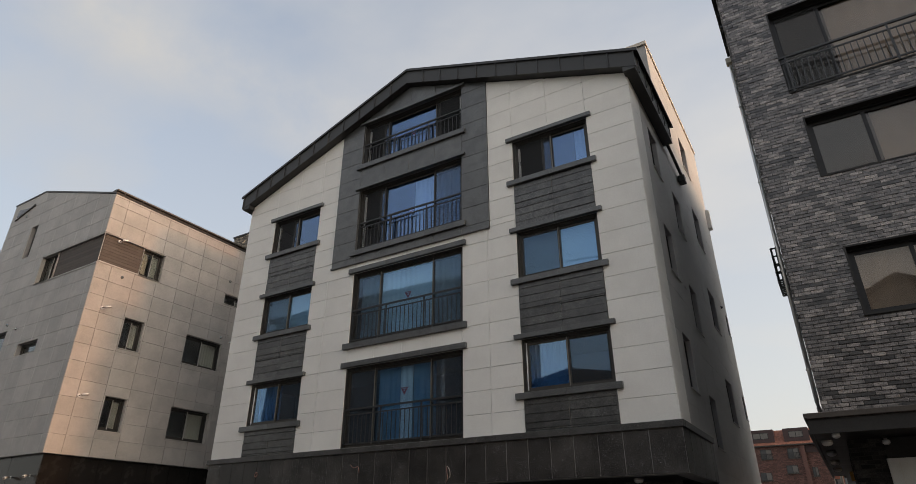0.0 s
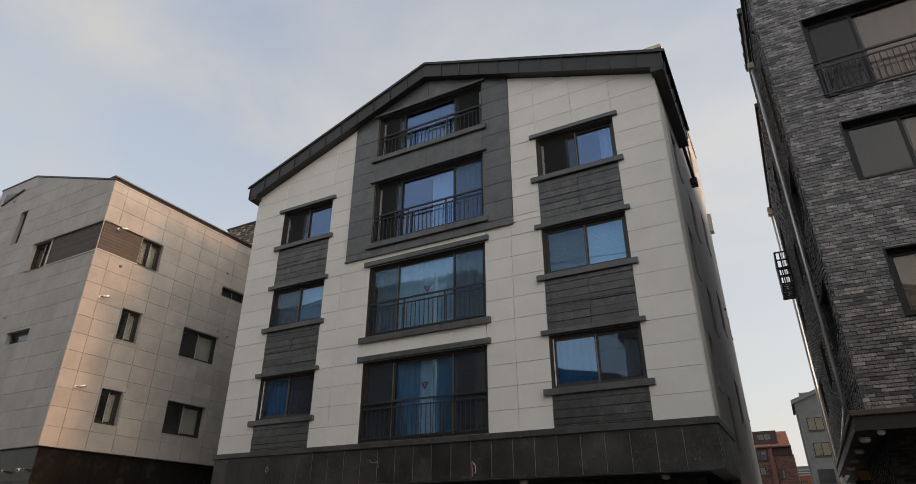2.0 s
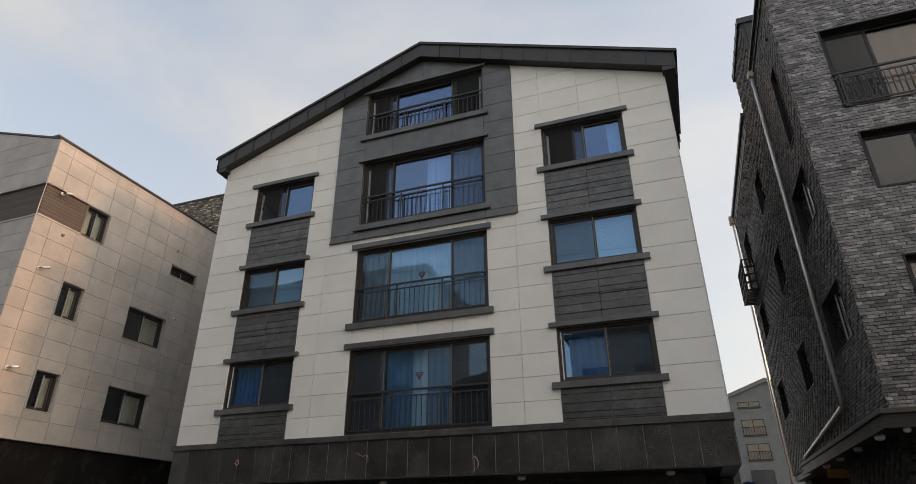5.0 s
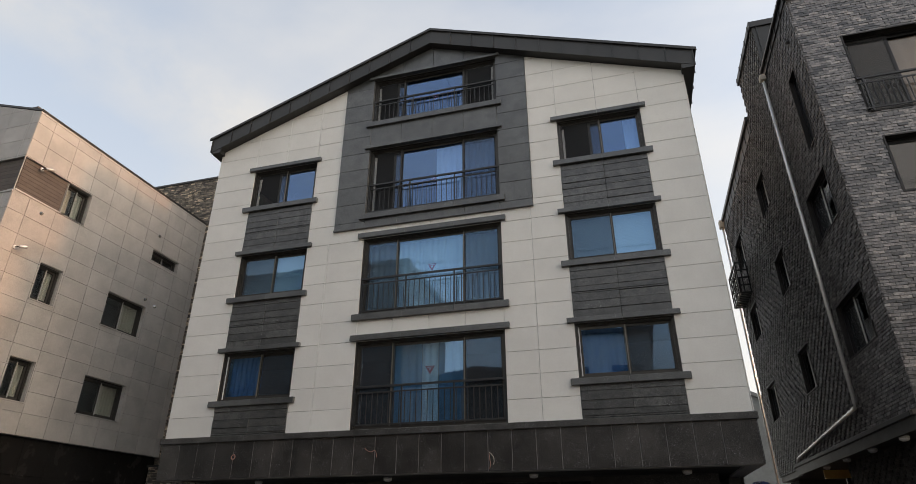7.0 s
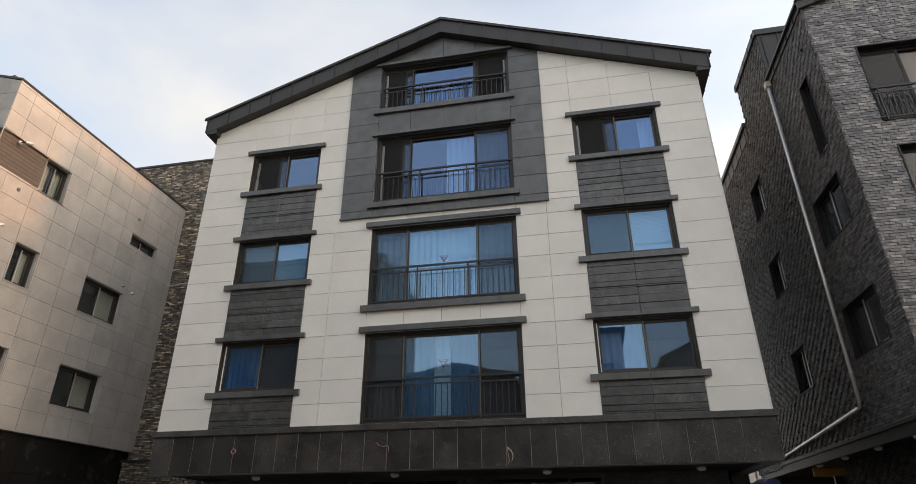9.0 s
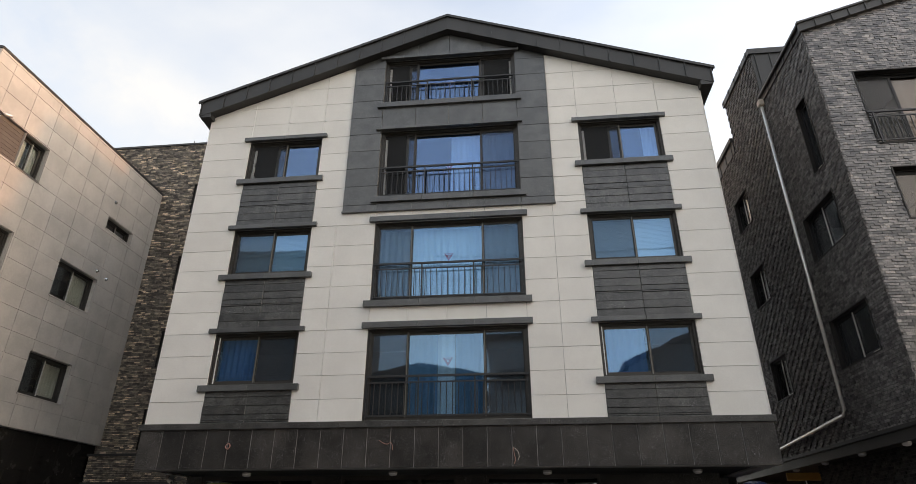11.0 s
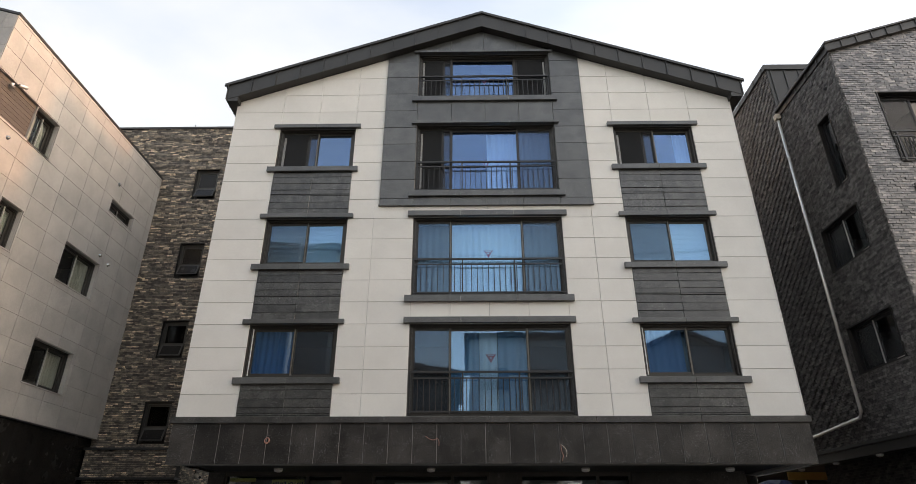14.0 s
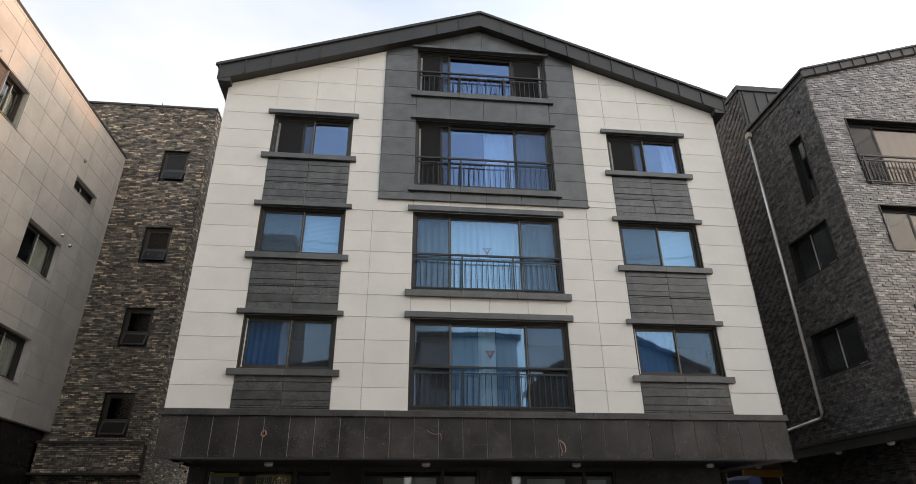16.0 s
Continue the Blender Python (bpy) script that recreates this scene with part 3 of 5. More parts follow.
def blind(wall, u0, u1, v0, v1, d, material, label):
    """A slatted blind that hangs close behind the glass."""
    top = tagged(part("venetian_blind", wall.slab(Form(), u0, u1, v1 - 0.04, v1, d - 0.03, d + 0.02), material), label, "blind", "blinds behind the windows")
    v = v0
    while v < v1 - 0.05:
        f = Form()
        f.prism([wall.at(u0, v, d + 0.006), wall.at(u1, v, d + 0.006), wall.at(u1, v + 0.038, d - 0.004), wall.at(u0, v + 0.038, d - 0.004)], [wall.at(u0, v + 0.001, d + 0.008), wall.at(u1, v + 0.001, d + 0.008), wall.at(u1, v + 0.039, d - 0.002), wall.at(u0, v + 0.039, d - 0.002)])
        part("slat", f, material, top)
        v += 0.036
    return top


def curtain(wall, u0, u1, v0, v1, d, material, label, wave=0.035, step=0.11):
    """A hanging cloth with soft folds."""
    n = max(int((u1 - u0) / step * 6), 8)
    f = Form()
    for i in range(n + 1):
        u = u0 + (u1 - u0) * i / n
        s = d + wave * math.sin(u * 2 * math.pi / step) * (0.7 + 0.3 * math.sin(u * 5))
        for v in (v0, v1):
            f.v += [tuple(wall.at(u, v, s)), tuple(wall.at(u, v, s - 0.004))]
    for i in range(n):
        a, b = 4 * i, 4 * i + 4
        f.f += [(a, b, b + 2, a + 2), (a + 1, a + 3, b + 3, b + 1)]
    return tagged(part("curtain", f, material, smooth=True), label, "curtain", "curtains behind the windows")


# ---- ground ----
ground = tagged(part("ground", Form().box(-400, 400, -400, 400, -0.3, 0.0), ASPHALT), "dark grey asphalt ground between the houses", "ground", kind="structure")

# ---- the white house with the gable ----
house = thing("apartment_building", "apartment house with white panels, charcoal granite and a dark gable roof", "building", at=(-9.57, 12.77, 0))
FRONT = Wall((0, 12.77, 0), (1, 0, 0), (0, -1, 0))
EAST = Wall((-2.58, 0, 0), (0, 1, 0), (1, 0, 0))
WEST = Wall((-16.57, 0, 0), (0, 1, 0), (-1, 0, 0))
X0, X1, APEX, RIDGE, SLOPE = -16.57, -2.58, -9.54, 15.53, 0.3685
DEEP = 0.57                                           # the roof's upright thickness at its edge
UNDER = RIDGE - DEEP - 0.02
GABLE = [(UNDER - APEX * SLOPE, SLOPE), (UNDER + APEX * SLOPE, -SLOPE)]   # v = a + b u, left slope and right slope
BASE = 3.55
ROW = [3.55, 4.06, 4.61, 5.15, 5.71, 6.27, 6.84, 7.41, 7.97, 8.56, 9.13, 9.71, 10.28, 10.85, 11.41, 11.99, 12.59, 13.19, 13.78, 14.4, 15.1]
SIDE_W = [(-15.22, -13.11), (-5.95, -3.78)]            # the two outer columns of windows
SIDE_Z = [(4.43, 5.70), (7.26, 8.56), (10.13, 11.40)]
MID = (-11.40, -7.58)
MID_Z = [(3.57, 5.71), (6.42, 8.59), (9.34, 11.50), (12.46, 14.08)]
BARS = [-10.44, -8.60]
holes = [(a, b, c, d) for a, b in SIDE_W for c, d in SIDE_Z] + [(*MID, c, d) for c, d in MID_Z]
front_wall = core("wall", FRONT, X0, X1, 2.6, 15.2, holes, WHITE_JOINT, house, GABLE, 0.25, 0.0)

# white panels, leaving out the dark fields
DARK = (-12.31, -6.72, 8.95, 16.0)
fields = [(a, b, BASE, 11.42) for a, b in SIDE_W]
skip = holes + [DARK] + fields
panels("stone_panel", FRONT, [X0, -15.22], ROW, WHITE, front_wall, skip, GABLE)
panels("stone_panel", FRONT, [-15.22, -14.16, -13.11], ROW[14:], WHITE, front_wall, skip, GABLE)
panels("stone_panel", FRONT, [-13.11, -12.31], ROW[9:], WHITE, front_wall, skip, GABLE)
panels("stone_panel", FRONT, [-13.11, -12.44, MID[0]], [z for z in ROW[:9]] + [8.56, 8.95], WHITE, front_wall, skip, GABLE)
panels("stone_panel", FRONT, [MID[0], -10.44, -9.49, -8.54, MID[1]], [5.71, 6.42], WHITE, front_wall, skip)
panels("stone_panel", FRONT, [MID[0], -10.44, -9.49, -8.54, MID[1]], [8.59, 8.95], WHITE, front_wall, skip)
panels("stone_panel", FRONT, [MID[1], -6.80, -5.95], ROW[:9] + [8.56, 8.95], WHITE, front_wall, skip, GABLE)
panels("stone_panel", FRONT, [-6.72, -5.95], ROW[9:] + [8.95], WHITE, front_wall, skip, GABLE)
panels("stone_panel", FRONT, [-5.95, -4.87, -3.78], ROW[14:], WHITE, front_wall, skip, GABLE)
panels("stone_panel", FRONT, [-3.78, X1], ROW, WHITE, front_wall, skip, GABLE)

# the charcoal field round the two upper middle windows
panels("granite_panel", FRONT, [DARK[0], MID[0]], [8.95] + ROW[10:], CHARCOAL, front_wall, holes, GABLE, d1=0.065)
panels("granite_panel", FRONT, [MID[1], DARK[1]], [8.95] + ROW[10:], CHARCOAL, front_wall, holes, GABLE, d1=0.065)
panels("granite_panel", FRONT, [MID[0], -10.44, -9.49, -8.54, MID[1]], [8.95, 9.34], CHARCOAL, front_wall, holes, GABLE, d1=0.065)
panels("granite_panel", FRONT, [MID[0], -10.44, -9.49, -8.54, MID[1]], [11.50, 12.46], CHARCOAL, front_wall, holes, GABLE, d1=0.065)
panels("granite_panel", FRONT, [MID[0], -10.44, -9.49, -8.54, MID[1]], [14.08, 15.3], CHARCOAL, front_wall, holes, GABLE, d1=0.065)
part("granite_edge", FRONT.slab(Form(), DARK[0] - 0.01, DARK[1] + 0.01, 8.90, 8.948, 0.002, 0.10), CHARCOAL, front_wall, bevel=0.006)

# split-face strips under the outer windows
for a, b in SIDE_W:
    mid = (a + b) / 2
    for lo, hi in ((BASE, 4.29), (5.83, 7.12), (8.70, 9.96)):
        part("strip_backing", FRONT.slab(Form(), a + 0.002, b - 0.002, lo + 0.002, hi - 0.002, 0.0004, 0.0016), MORTAR, front_wall)
        v, k = hi, 0
        while v > lo + 0.02:
            h = min((0.14, 0.20, 0.196, 0.13, 0.042, 0.20, 0.20, 0.21)[k % 8], v - lo)
            for p, q in ((a, mid), (mid, b)):
                part("granite_strip", FRONT.sheet(Form(), [(p + 0.002, v - h + 0.003), (q - 0.002, v - h + 0.003), (q - 0.002, v - 0.003), (p + 0.002, v - 0.003)], 0.002, random.uniform(0.03, 0.05), 0.006), SPLIT, front_wall)
            v, k = v - h, k + 1

# lintels and sills, each of two or three stones
def stones(name, u0, u1, v0, v1, d0, d1, n):
    for i in range(n):
        a, b = u0 + (u1 - u0) * i / n, u0 + (u1 - u0) * (i + 1) / n
        part(name, FRONT.slab(Form(), a + (0.0025 if i else 0), b - (0.0025 if i < n - 1 else 0), v0, v1, d0, d1), CHARCOAL, house, bevel=0.006)


for a, b in SIDE_W:
    for c, d in SIDE_Z:
        stones("lintel", a - 0.16, b + 0.15, d + 0.005, d + 0.118, 0.002, 0.12, 2)
        stones("sill", a - 0.18, b + 0.16, c - 0.15, c - 0.005, -0.12, 0.12, 2)
for i, (c, d) in enumerate(MID_Z):
    out = 0.12 if i < 2 else 0.14
    stones("lintel", MID[0] - 0.14, MID[1] + 0.13, d + 0.005, d + (0.15 if i < 2 else 0.09), 0.002, out, 3)
    if i:
        stones("sill", MID[0] - 0.15, MID[1] + 0.14, c - 0.17, c - 0.005, -0.12, out, 3)

# windows
for a, b in SIDE_W:
    for k, (c, d) in enumerate(SIDE_Z):
        window(house, FRONT, a, b, c, d, [(a + b) / 2 + 0.02], SKY_TINT_GLASS if k == 2 else GLASS, deep=0.07, screens=((1,) if k == 0 else (0,) if k == 1 else ()), reveal=FRAME, strip=BRONZE_EDGE, open_lights=(0,) if k == 2 else (), lit_jamb=k == 0)
for k, (c, d) in enumerate(MID_Z):
    window(house, FRONT, *MID, c, d, BARS, SKY_TINT_GLASS if k > 1 else GLASS, deep=0.075, screens=((0, 2), (0, 2), (2,), ())[k], open_lights=((), (), (0,), (0, 2))[k], reveal=FRAME, strip=BRONZE_EDGE if k < 2 else FRAME, label="wide three-light dark aluminium window with coated glass")


def railing(owner, wall, u0, u1, low, top, out, n, posts):
    """A steel balcony rail: two top bars, a bottom bar, thin balusters and a few thicker posts."""
    r = part("railing", wall.slab(Form(), u0, u1, top - 0.045, top, out - 0.02, out + 0.025), BALUSTER, owner, "black steel balustrade")
    part("rail_bar", wall.slab(Form(), u0, u1, top - 0.18, top - 0.15, out - 0.012, out + 0.014), BALUSTER, r)
    part("rail_bar", wall.slab(Form(), u0, u1, low, low + 0.03, out - 0.012, out + 0.014), BALUSTER, r)
    for i in range(n):
        u = u0 + (u1 - u0) * (i + 0.5) / n
        part("baluster", wall.slab(Form(), u - 0.008, u + 0.008, low + 0.03, top - 0.18, out - 0.008, out + 0.008), BALUSTER, r)
    for u in posts:
        part("post", wall.slab(Form(), u - 0.016, u + 0.016, low - 0.06, top - 0.045, out - 0.017, out + 0.019), BALUSTER, r)
    return r


for (c, d), top in zip(MID_Z, (4.59, 7.44, 10.33, 13.31)):
    railing(house, FRONT, MID[0] + 0.015, MID[1] - 0.015, c + 0.09, top, -0.03, 27, (MID[0] + 0.04, -10.14, -8.84, MID[1] - 0.04))

# the stone band over the ground floor
band = part("wall", FRONT.slab(Form(), X0 - 0.02, X1 + 0.02, 2.56, 3.42, -0.3, 0.042), WHITE_JOINT, house)
joints = [X0 - 0.02] + [-16.05 + 0.534 * i for i in range(25)] + [X1 + 0.02]
panels("granite_slab", FRONT, joints, [2.56, 3.415], FASCIA_STONE, band, d0=0.043, d1=0.055, gap=0.012)
for u0, u1 in zip(*(lambda e: (e, e[1:]))([X0 - 0.07, -14.2, -11.9, -9.55, -7.2, -4.9, X1 + 0.07])):
    part("coping_stone", FRONT.slab(Form(), u0 + 0.003, u1 - 0.003, 3.415, 3.55, -0.02, 0.11), COPING, band, bevel=0.006)
side_band = part("wall", EAST.slab(Form(), 13.07, 15.75, 2.56, 3.415, -0.3, 0.018), WHITE_JOINT, house)
panels("granite_slab", EAST, [12.717, 13.25, 13.78, 14.31, 14.84, 15.37, 15.75], [2.56, 3.415], FASCIA_STONE, side_band, d0=0.022, d1=0.034, gap=0.012)
part("coping_stone", EAST.slab(Form(), 12.795, 15.75, 3.415, 3.55, -0.3, 0.07), COPING, house, bevel=0.006)
part("soffit", Form().box(X0 + 0.02, X1 - 0.02, 12.8, 17.9, 2.6, 2.72), SOFFIT, house)

# side walls with small windows, and the taller rear block
BACK = 24.0
side_holes = [(14.33, 15.22, z, z + 1.3) for z in (4.48, 7.37, 10.36)] + [(16.5, 17.4, z, z + 1.28) for z in (3.42, 6.45, 9.42)] + [(20.0, 21.15, z, z + 1.32) for z in (4.52, 7.48, 10.5, 13.55)] + [(23.4, 23.85, z, z + 0.8) for z in (5.1, 8.1)]
east = core("wall", EAST, 13.02, 16.4, 2.6, 12.4, side_holes, WHITE_JOINT, house, (), 0.25, 0.0)
rear = core("wall", EAST, 16.4, BACK, 0.0, 16.35, side_holes, WHITE_JOINT, house, (), 0.25, 0.0)
# one white cladding: columns behind the first are coloured darker for their shade
panels("stone_panel", EAST, [12.735, 13.65], ROW[:15] + [11.99, 12.4], WHITE, east, [], d1=0.02, gap=0.0025, edge=0.001)
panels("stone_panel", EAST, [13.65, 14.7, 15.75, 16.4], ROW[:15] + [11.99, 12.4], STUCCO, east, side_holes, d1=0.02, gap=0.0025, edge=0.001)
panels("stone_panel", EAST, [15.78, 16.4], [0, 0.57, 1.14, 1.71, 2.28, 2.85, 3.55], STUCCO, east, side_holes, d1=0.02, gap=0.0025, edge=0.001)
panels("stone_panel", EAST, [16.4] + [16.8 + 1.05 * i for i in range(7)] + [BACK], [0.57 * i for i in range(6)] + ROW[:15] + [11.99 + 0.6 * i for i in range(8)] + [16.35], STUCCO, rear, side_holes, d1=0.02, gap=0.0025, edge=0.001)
# unseen side, kept bright white to bounce light onto the grey house
core("wall", WEST, 13.02, 16.4, 2.6, 12.4, [], WHITE, house, (), 0.25, 0.0)
core("wall", WEST, 16.4, BACK, 0.0, 16.35, [], WHITE, house, (), 0.25, 0.0)
part("wall", Form().box(X0 + 0.25, X1 - 0.25, BACK - 0.25, BACK, 0, 16.35), STUCCO, house)
part("wall", Form().box(X0 + 0.25, X1 - 0.25, 16.4, 16.6, 12.0, 16.35), STUCCO, house)
part("flat_roof", Form().box(X0 + 0.25, X1 - 0.25, 16.4, BACK, 16.1, 16.3), CONCRETE, house)
part("parapet_coping", Form().box(X1 - 0.3, X1 + 0.06, 16.34, BACK + 0.06, 16.36, 16.5), CREAM, house, bevel=0.01)
part("parapet_coping", Form().box(X0 - 0.06, X1 - 0.3, 16.34, 16.7, 16.36, 16.5), CREAM, house, bevel=0.01)
for a, b, c, d in side_holes:
    window(house, EAST, a, b, c, d, [(a + b) / 2] if b - a > 0.6 else [], DARK_GLASS, deep=0.1, frame_w=0.04, sash_w=0.035, sill=STUCCO, strip=None, label="small dark side window with a stone sill")
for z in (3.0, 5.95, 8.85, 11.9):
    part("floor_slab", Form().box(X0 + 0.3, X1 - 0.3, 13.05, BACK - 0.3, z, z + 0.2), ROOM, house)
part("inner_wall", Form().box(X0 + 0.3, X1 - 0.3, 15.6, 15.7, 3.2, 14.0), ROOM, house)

# gable roof
def gable_x(side, run):
    """A point of the roof's upper line, run metres from the ridge."""
    return APEX + side * run, RIDGE - SLOPE * run


roof = part("roof", Form(), ROOF, house)
Y0, Y1, RUN = 12.48, 16.4, 7.28
f = Form()
for s in (-1, 1):
    (xa, za), (xb, zb) = gable_x(s, 0), gable_x(s, RUN)
    f.prism([(xa, Y0 + 0.02, za - 0.02), (xb - s * 0.02, Y0 + 0.02, zb - 0.02), (xb - s * 0.02, Y0 + 0.02, zb - DEEP), (xa, Y0 + 0.02, za - DEEP)], [(xa, Y1, za - 0.02), (xb - s * 0.02, Y1, zb - 0.02), (xb - s * 0.02, Y1, zb - DEEP), (xa, Y1, za - DEEP)])
part("roof_deck", f, ROOF, roof)
for s in (-1, 1):
    n = 11
    for i in range(n):
        (xa, za), (xb, zb) = gable_x(s, RUN * i / n), gable_x(s, RUN * (i + 1) / n)
        part("fascia_panel", Form().prism([(xa, Y0, za - 0.05), (xb, Y0, zb - 0.05), (xb, Y0, zb - DEEP - 0.01), (xa, Y0, za - DEEP - 0.01)], [(xa, Y0 + 0.03, za - 0.05), (xb, Y0 + 0.03, zb - 0.05), (xb, Y0 + 0.03, zb - DEEP - 0.01), (xa, Y0 + 0.03, za - DEEP - 0.01)]), ROOF, roof)
        part("seam", Form().box(xb - 0.012 - (0.012 if s > 0 else -0.012), xb + 0.012 - (0.012 if s > 0 else -0.012), Y0 - 0.032, Y0 + 0.02, zb - DEEP - 0.01, zb - 0.04), ROOF, roof)
    (xa, za), (xb, zb) = gable_x(s, 0), gable_x(s, RUN + 0.09)
    part("edge_trim", Form().prism([(xa, Y0 - 0.035, za), (xb, Y0 - 0.035, zb), (xb, Y0 - 0.035, zb - 0.045), (xa, Y0 - 0.035, za - 0.045)], [(xa, Y1, za), (xb, Y1, zb), (xb, Y1, zb - 0.045), (xa, Y1, za - 0.045)]), ROOF, roof)
    part("edge_trim", Form().prism([(xa, Y0 - 0.05, za - 0.048), (xb, Y0 - 0.05, zb - 0.048), (xb, Y0 - 0.05, zb - 0.10), (xa, Y0 - 0.05, za - 0.10)], [(xa, Y0 - 0.002, za - 0.048), (xb, Y0 - 0.002, zb - 0.048), (xb, Y0 - 0.002, zb - 0.10), (xa, Y0 - 0.002, za - 0.10)]), ROOF, roof)
    x, z = gable_x(s, RUN)
    part("eave_box", Form().box(min(x - s * 0.02, x - s * 0.34), max(x - s * 0.02, x - s * 0.34), Y0 + 0.01, Y1, z - DEEP - 0.05, z - DEEP + 0.1), ROOF, roof)
    for k in range(6):
        y = Y0 + 0.35 + 0.65 * k
        part("seam", Form().box(min(x - 0.01, x + s * 0.02), max(x - 0.01, x + s * 0.02), y - 0.012, y + 0.012, z - DEEP, z - 0.05), ROOF, roof)

# ---- the pale grey house ----
grey = thing("grey_apartment_building", "pale grey stone-clad apartment house with a dark polished base", "building", at=(-25, 14, 0))
G_EAST = Wall((-21.6, 0, 0), (0, 1, 0), (1, 0, 0))
G_FRONT = Wall((0, 10.33, 0), (1, 0, 0), (0, -1, 0))
g_holes = [(10.33, 12.82, 10.52, 11.64), (11.82, 12.62, 7.62, 8.77), (11.83, 12.64, 4.74, 5.90), (14.45, 16.2, 7.65, 8.82), (14.42, 16.16, 4.76, 5.95), (15.9, 17.3, 10.6, 11.05)]
g_wall = core("wall", G_EAST, 10.33, 18.42, 3.85, 13.3, g_holes, WHITE_JOINT, grey, (), 0.25, 0.0)
g_rows = [3.85 + 0.602 * i for i in range(17)]
panels("stone_panel", G_EAST, [10.303, 10.86, 11.77, 12.68, 13.58, 14.48, 15.41, 16.29, 17.2, 18.1, 18.42], g_rows[:-1] + [13.22, 13.3], GREY_PANEL, g_wall, g_holes, d1=0.028)
gf_holes = [(-25.92, -21.6, 10.45, 11.62), (-27.85, -27.3, 12.0, 13.52), (-25.65, -24.2, 7.5, 7.97), (-28.6, -26.9, 7.6, 8.7)]
g_line = [(13.30 - 21.6 * 0.318, -0.318), (15.22, 0.0)]
gf_wall = core("wall", G_FRONT, -30.2, -21.6, 3.85, 15.22, gf_holes, WHITE_JOINT, grey, g_line, 0.25, 0.0)
panels("stone_panel", G_FRONT, [-30.2 + 0.92 * i for i in range(9)] + [-21.92, -21.6], g_rows + [13.48 + 0.602 * i for i in range(1, 3)] + [15.22], GREY_PANEL, gf_wall, gf_holes, g_line, d1=0.028)
part("wall", Form().box(-30.2, -21.75, 10.45, 18.4, 0.0, 3.85), GLOSS_BLACK, grey)
for y0, y1 in ((10.28, 18.5),):
    outline = [(-21.56, 13.30), (-27.62, 15.22), (-30.25, 15.22), (-30.25, 15.29), (-27.62, 15.29), (-21.54, 13.36)]
    part("roof_coping", Form().prism([(x, y0, z) for x, z in outline], [(x, y1, z) for x, z in outline]), ROOF, grey)
outline = [(-23.5, 13.80), (-22.64, 13.55), (-22.60, 13.55), (-22.60, 13.95), (-22.68, 13.97), (-22.68, 14.01), (-22.58, 14.03), (-22.58, 14.09), (-22.80, 14.10), (-23.5, 13.98)]
roof_edge = part("roof", Form().prism([(x, 10.8, z) for x, z in outline], [(x, 18.45, z) for x, z in outline]), GUTTER_BROWN, grey)
for k in range(9):
    part("gutter_clip", Form().box(-22.59, -22.57, 11.1 + 0.8 * k, 11.13 + 0.8 * k, 13.7, 14.09), GUTTER_BROWN, roof_edge)
for a, b, c, d in g_holes[1:]:
    window(grey, G_EAST, a, b, c, d, [(a + b) / 2], DARK_GLASS, deep=0.14, sill=GREY_PANEL, strip=STUCCO, reveal=GREY_PANEL)
window(grey, G_EAST, 11.92, 12.82, 10.52, 11.64, [12.4], DARK_GLASS, deep=0.14, sill=GREY_PANEL, strip=STUCCO, reveal=GREY_PANEL)
window(grey, G_FRONT, -25.92, -24.75, 10.45, 11.62, [-25.35], DARK_GLASS, deep=0.14, sill=GREY_PANEL, strip=STUCCO, reveal=GREY_PANEL)
for a, b, c, d in gf_holes[1:]:
    window(grey, G_FRONT, a, b, c, d, [], DARK_GLASS, deep=0.14)
part("brown_cladding", G_EAST.slab(Form(), 10.42, 11.92, 10.52, 11.64, -0.3, -0.07), BROWN_SLAT, grey)
part("brown_cladding", G_FRONT.slab(Form(), -24.75, -21.67, 10.45, 11.62, -0.3, -0.07), BROWN_SLAT, grey)
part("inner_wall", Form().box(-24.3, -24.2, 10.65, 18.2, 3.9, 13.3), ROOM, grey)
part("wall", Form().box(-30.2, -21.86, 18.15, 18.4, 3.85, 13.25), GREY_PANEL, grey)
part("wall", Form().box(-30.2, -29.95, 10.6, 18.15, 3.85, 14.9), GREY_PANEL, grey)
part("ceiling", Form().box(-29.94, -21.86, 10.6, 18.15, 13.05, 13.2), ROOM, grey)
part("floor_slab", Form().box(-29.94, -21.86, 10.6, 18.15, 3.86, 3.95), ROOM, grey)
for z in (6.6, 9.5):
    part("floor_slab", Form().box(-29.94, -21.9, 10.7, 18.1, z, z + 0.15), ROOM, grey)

# ---- the narrow brick block behind ----
block = thing("brick_building", "narrow brown-grey brick stair block with small black windows", "building", at=(-20.5, 19, 0))
B_FRONT = Wall((0, 18.4, 0), (1, 0, 0), (0, -1, 0))
B_EAST = Wall((-18.8, 0, 0), (0, 1, 0), (1, 0, 0))
b_holes = [(-20.32, -19.44, z, z + 1.3) for z in (3.7, 6.4, 9.3, 12.45)]
b_wall = core("wall", B_FRONT, -22.6, -18.8, 3.45, 15.65, b_holes, MORTAR, block, (), 0.25, 0.0)
part("wall", Form().box(-22.6, -18.82, 18.7, 23.0, 0.0, 15.6), MORTAR, block)
part("coping", Form().box(-25.05, -18.75, 18.34, 23.0, 15.65, 15.73), ROOF, block)
upper = part("wall", Form().box(-25.0, -22.61, 18.41, 23.0, 13.0, 15.64), MORTAR, block)
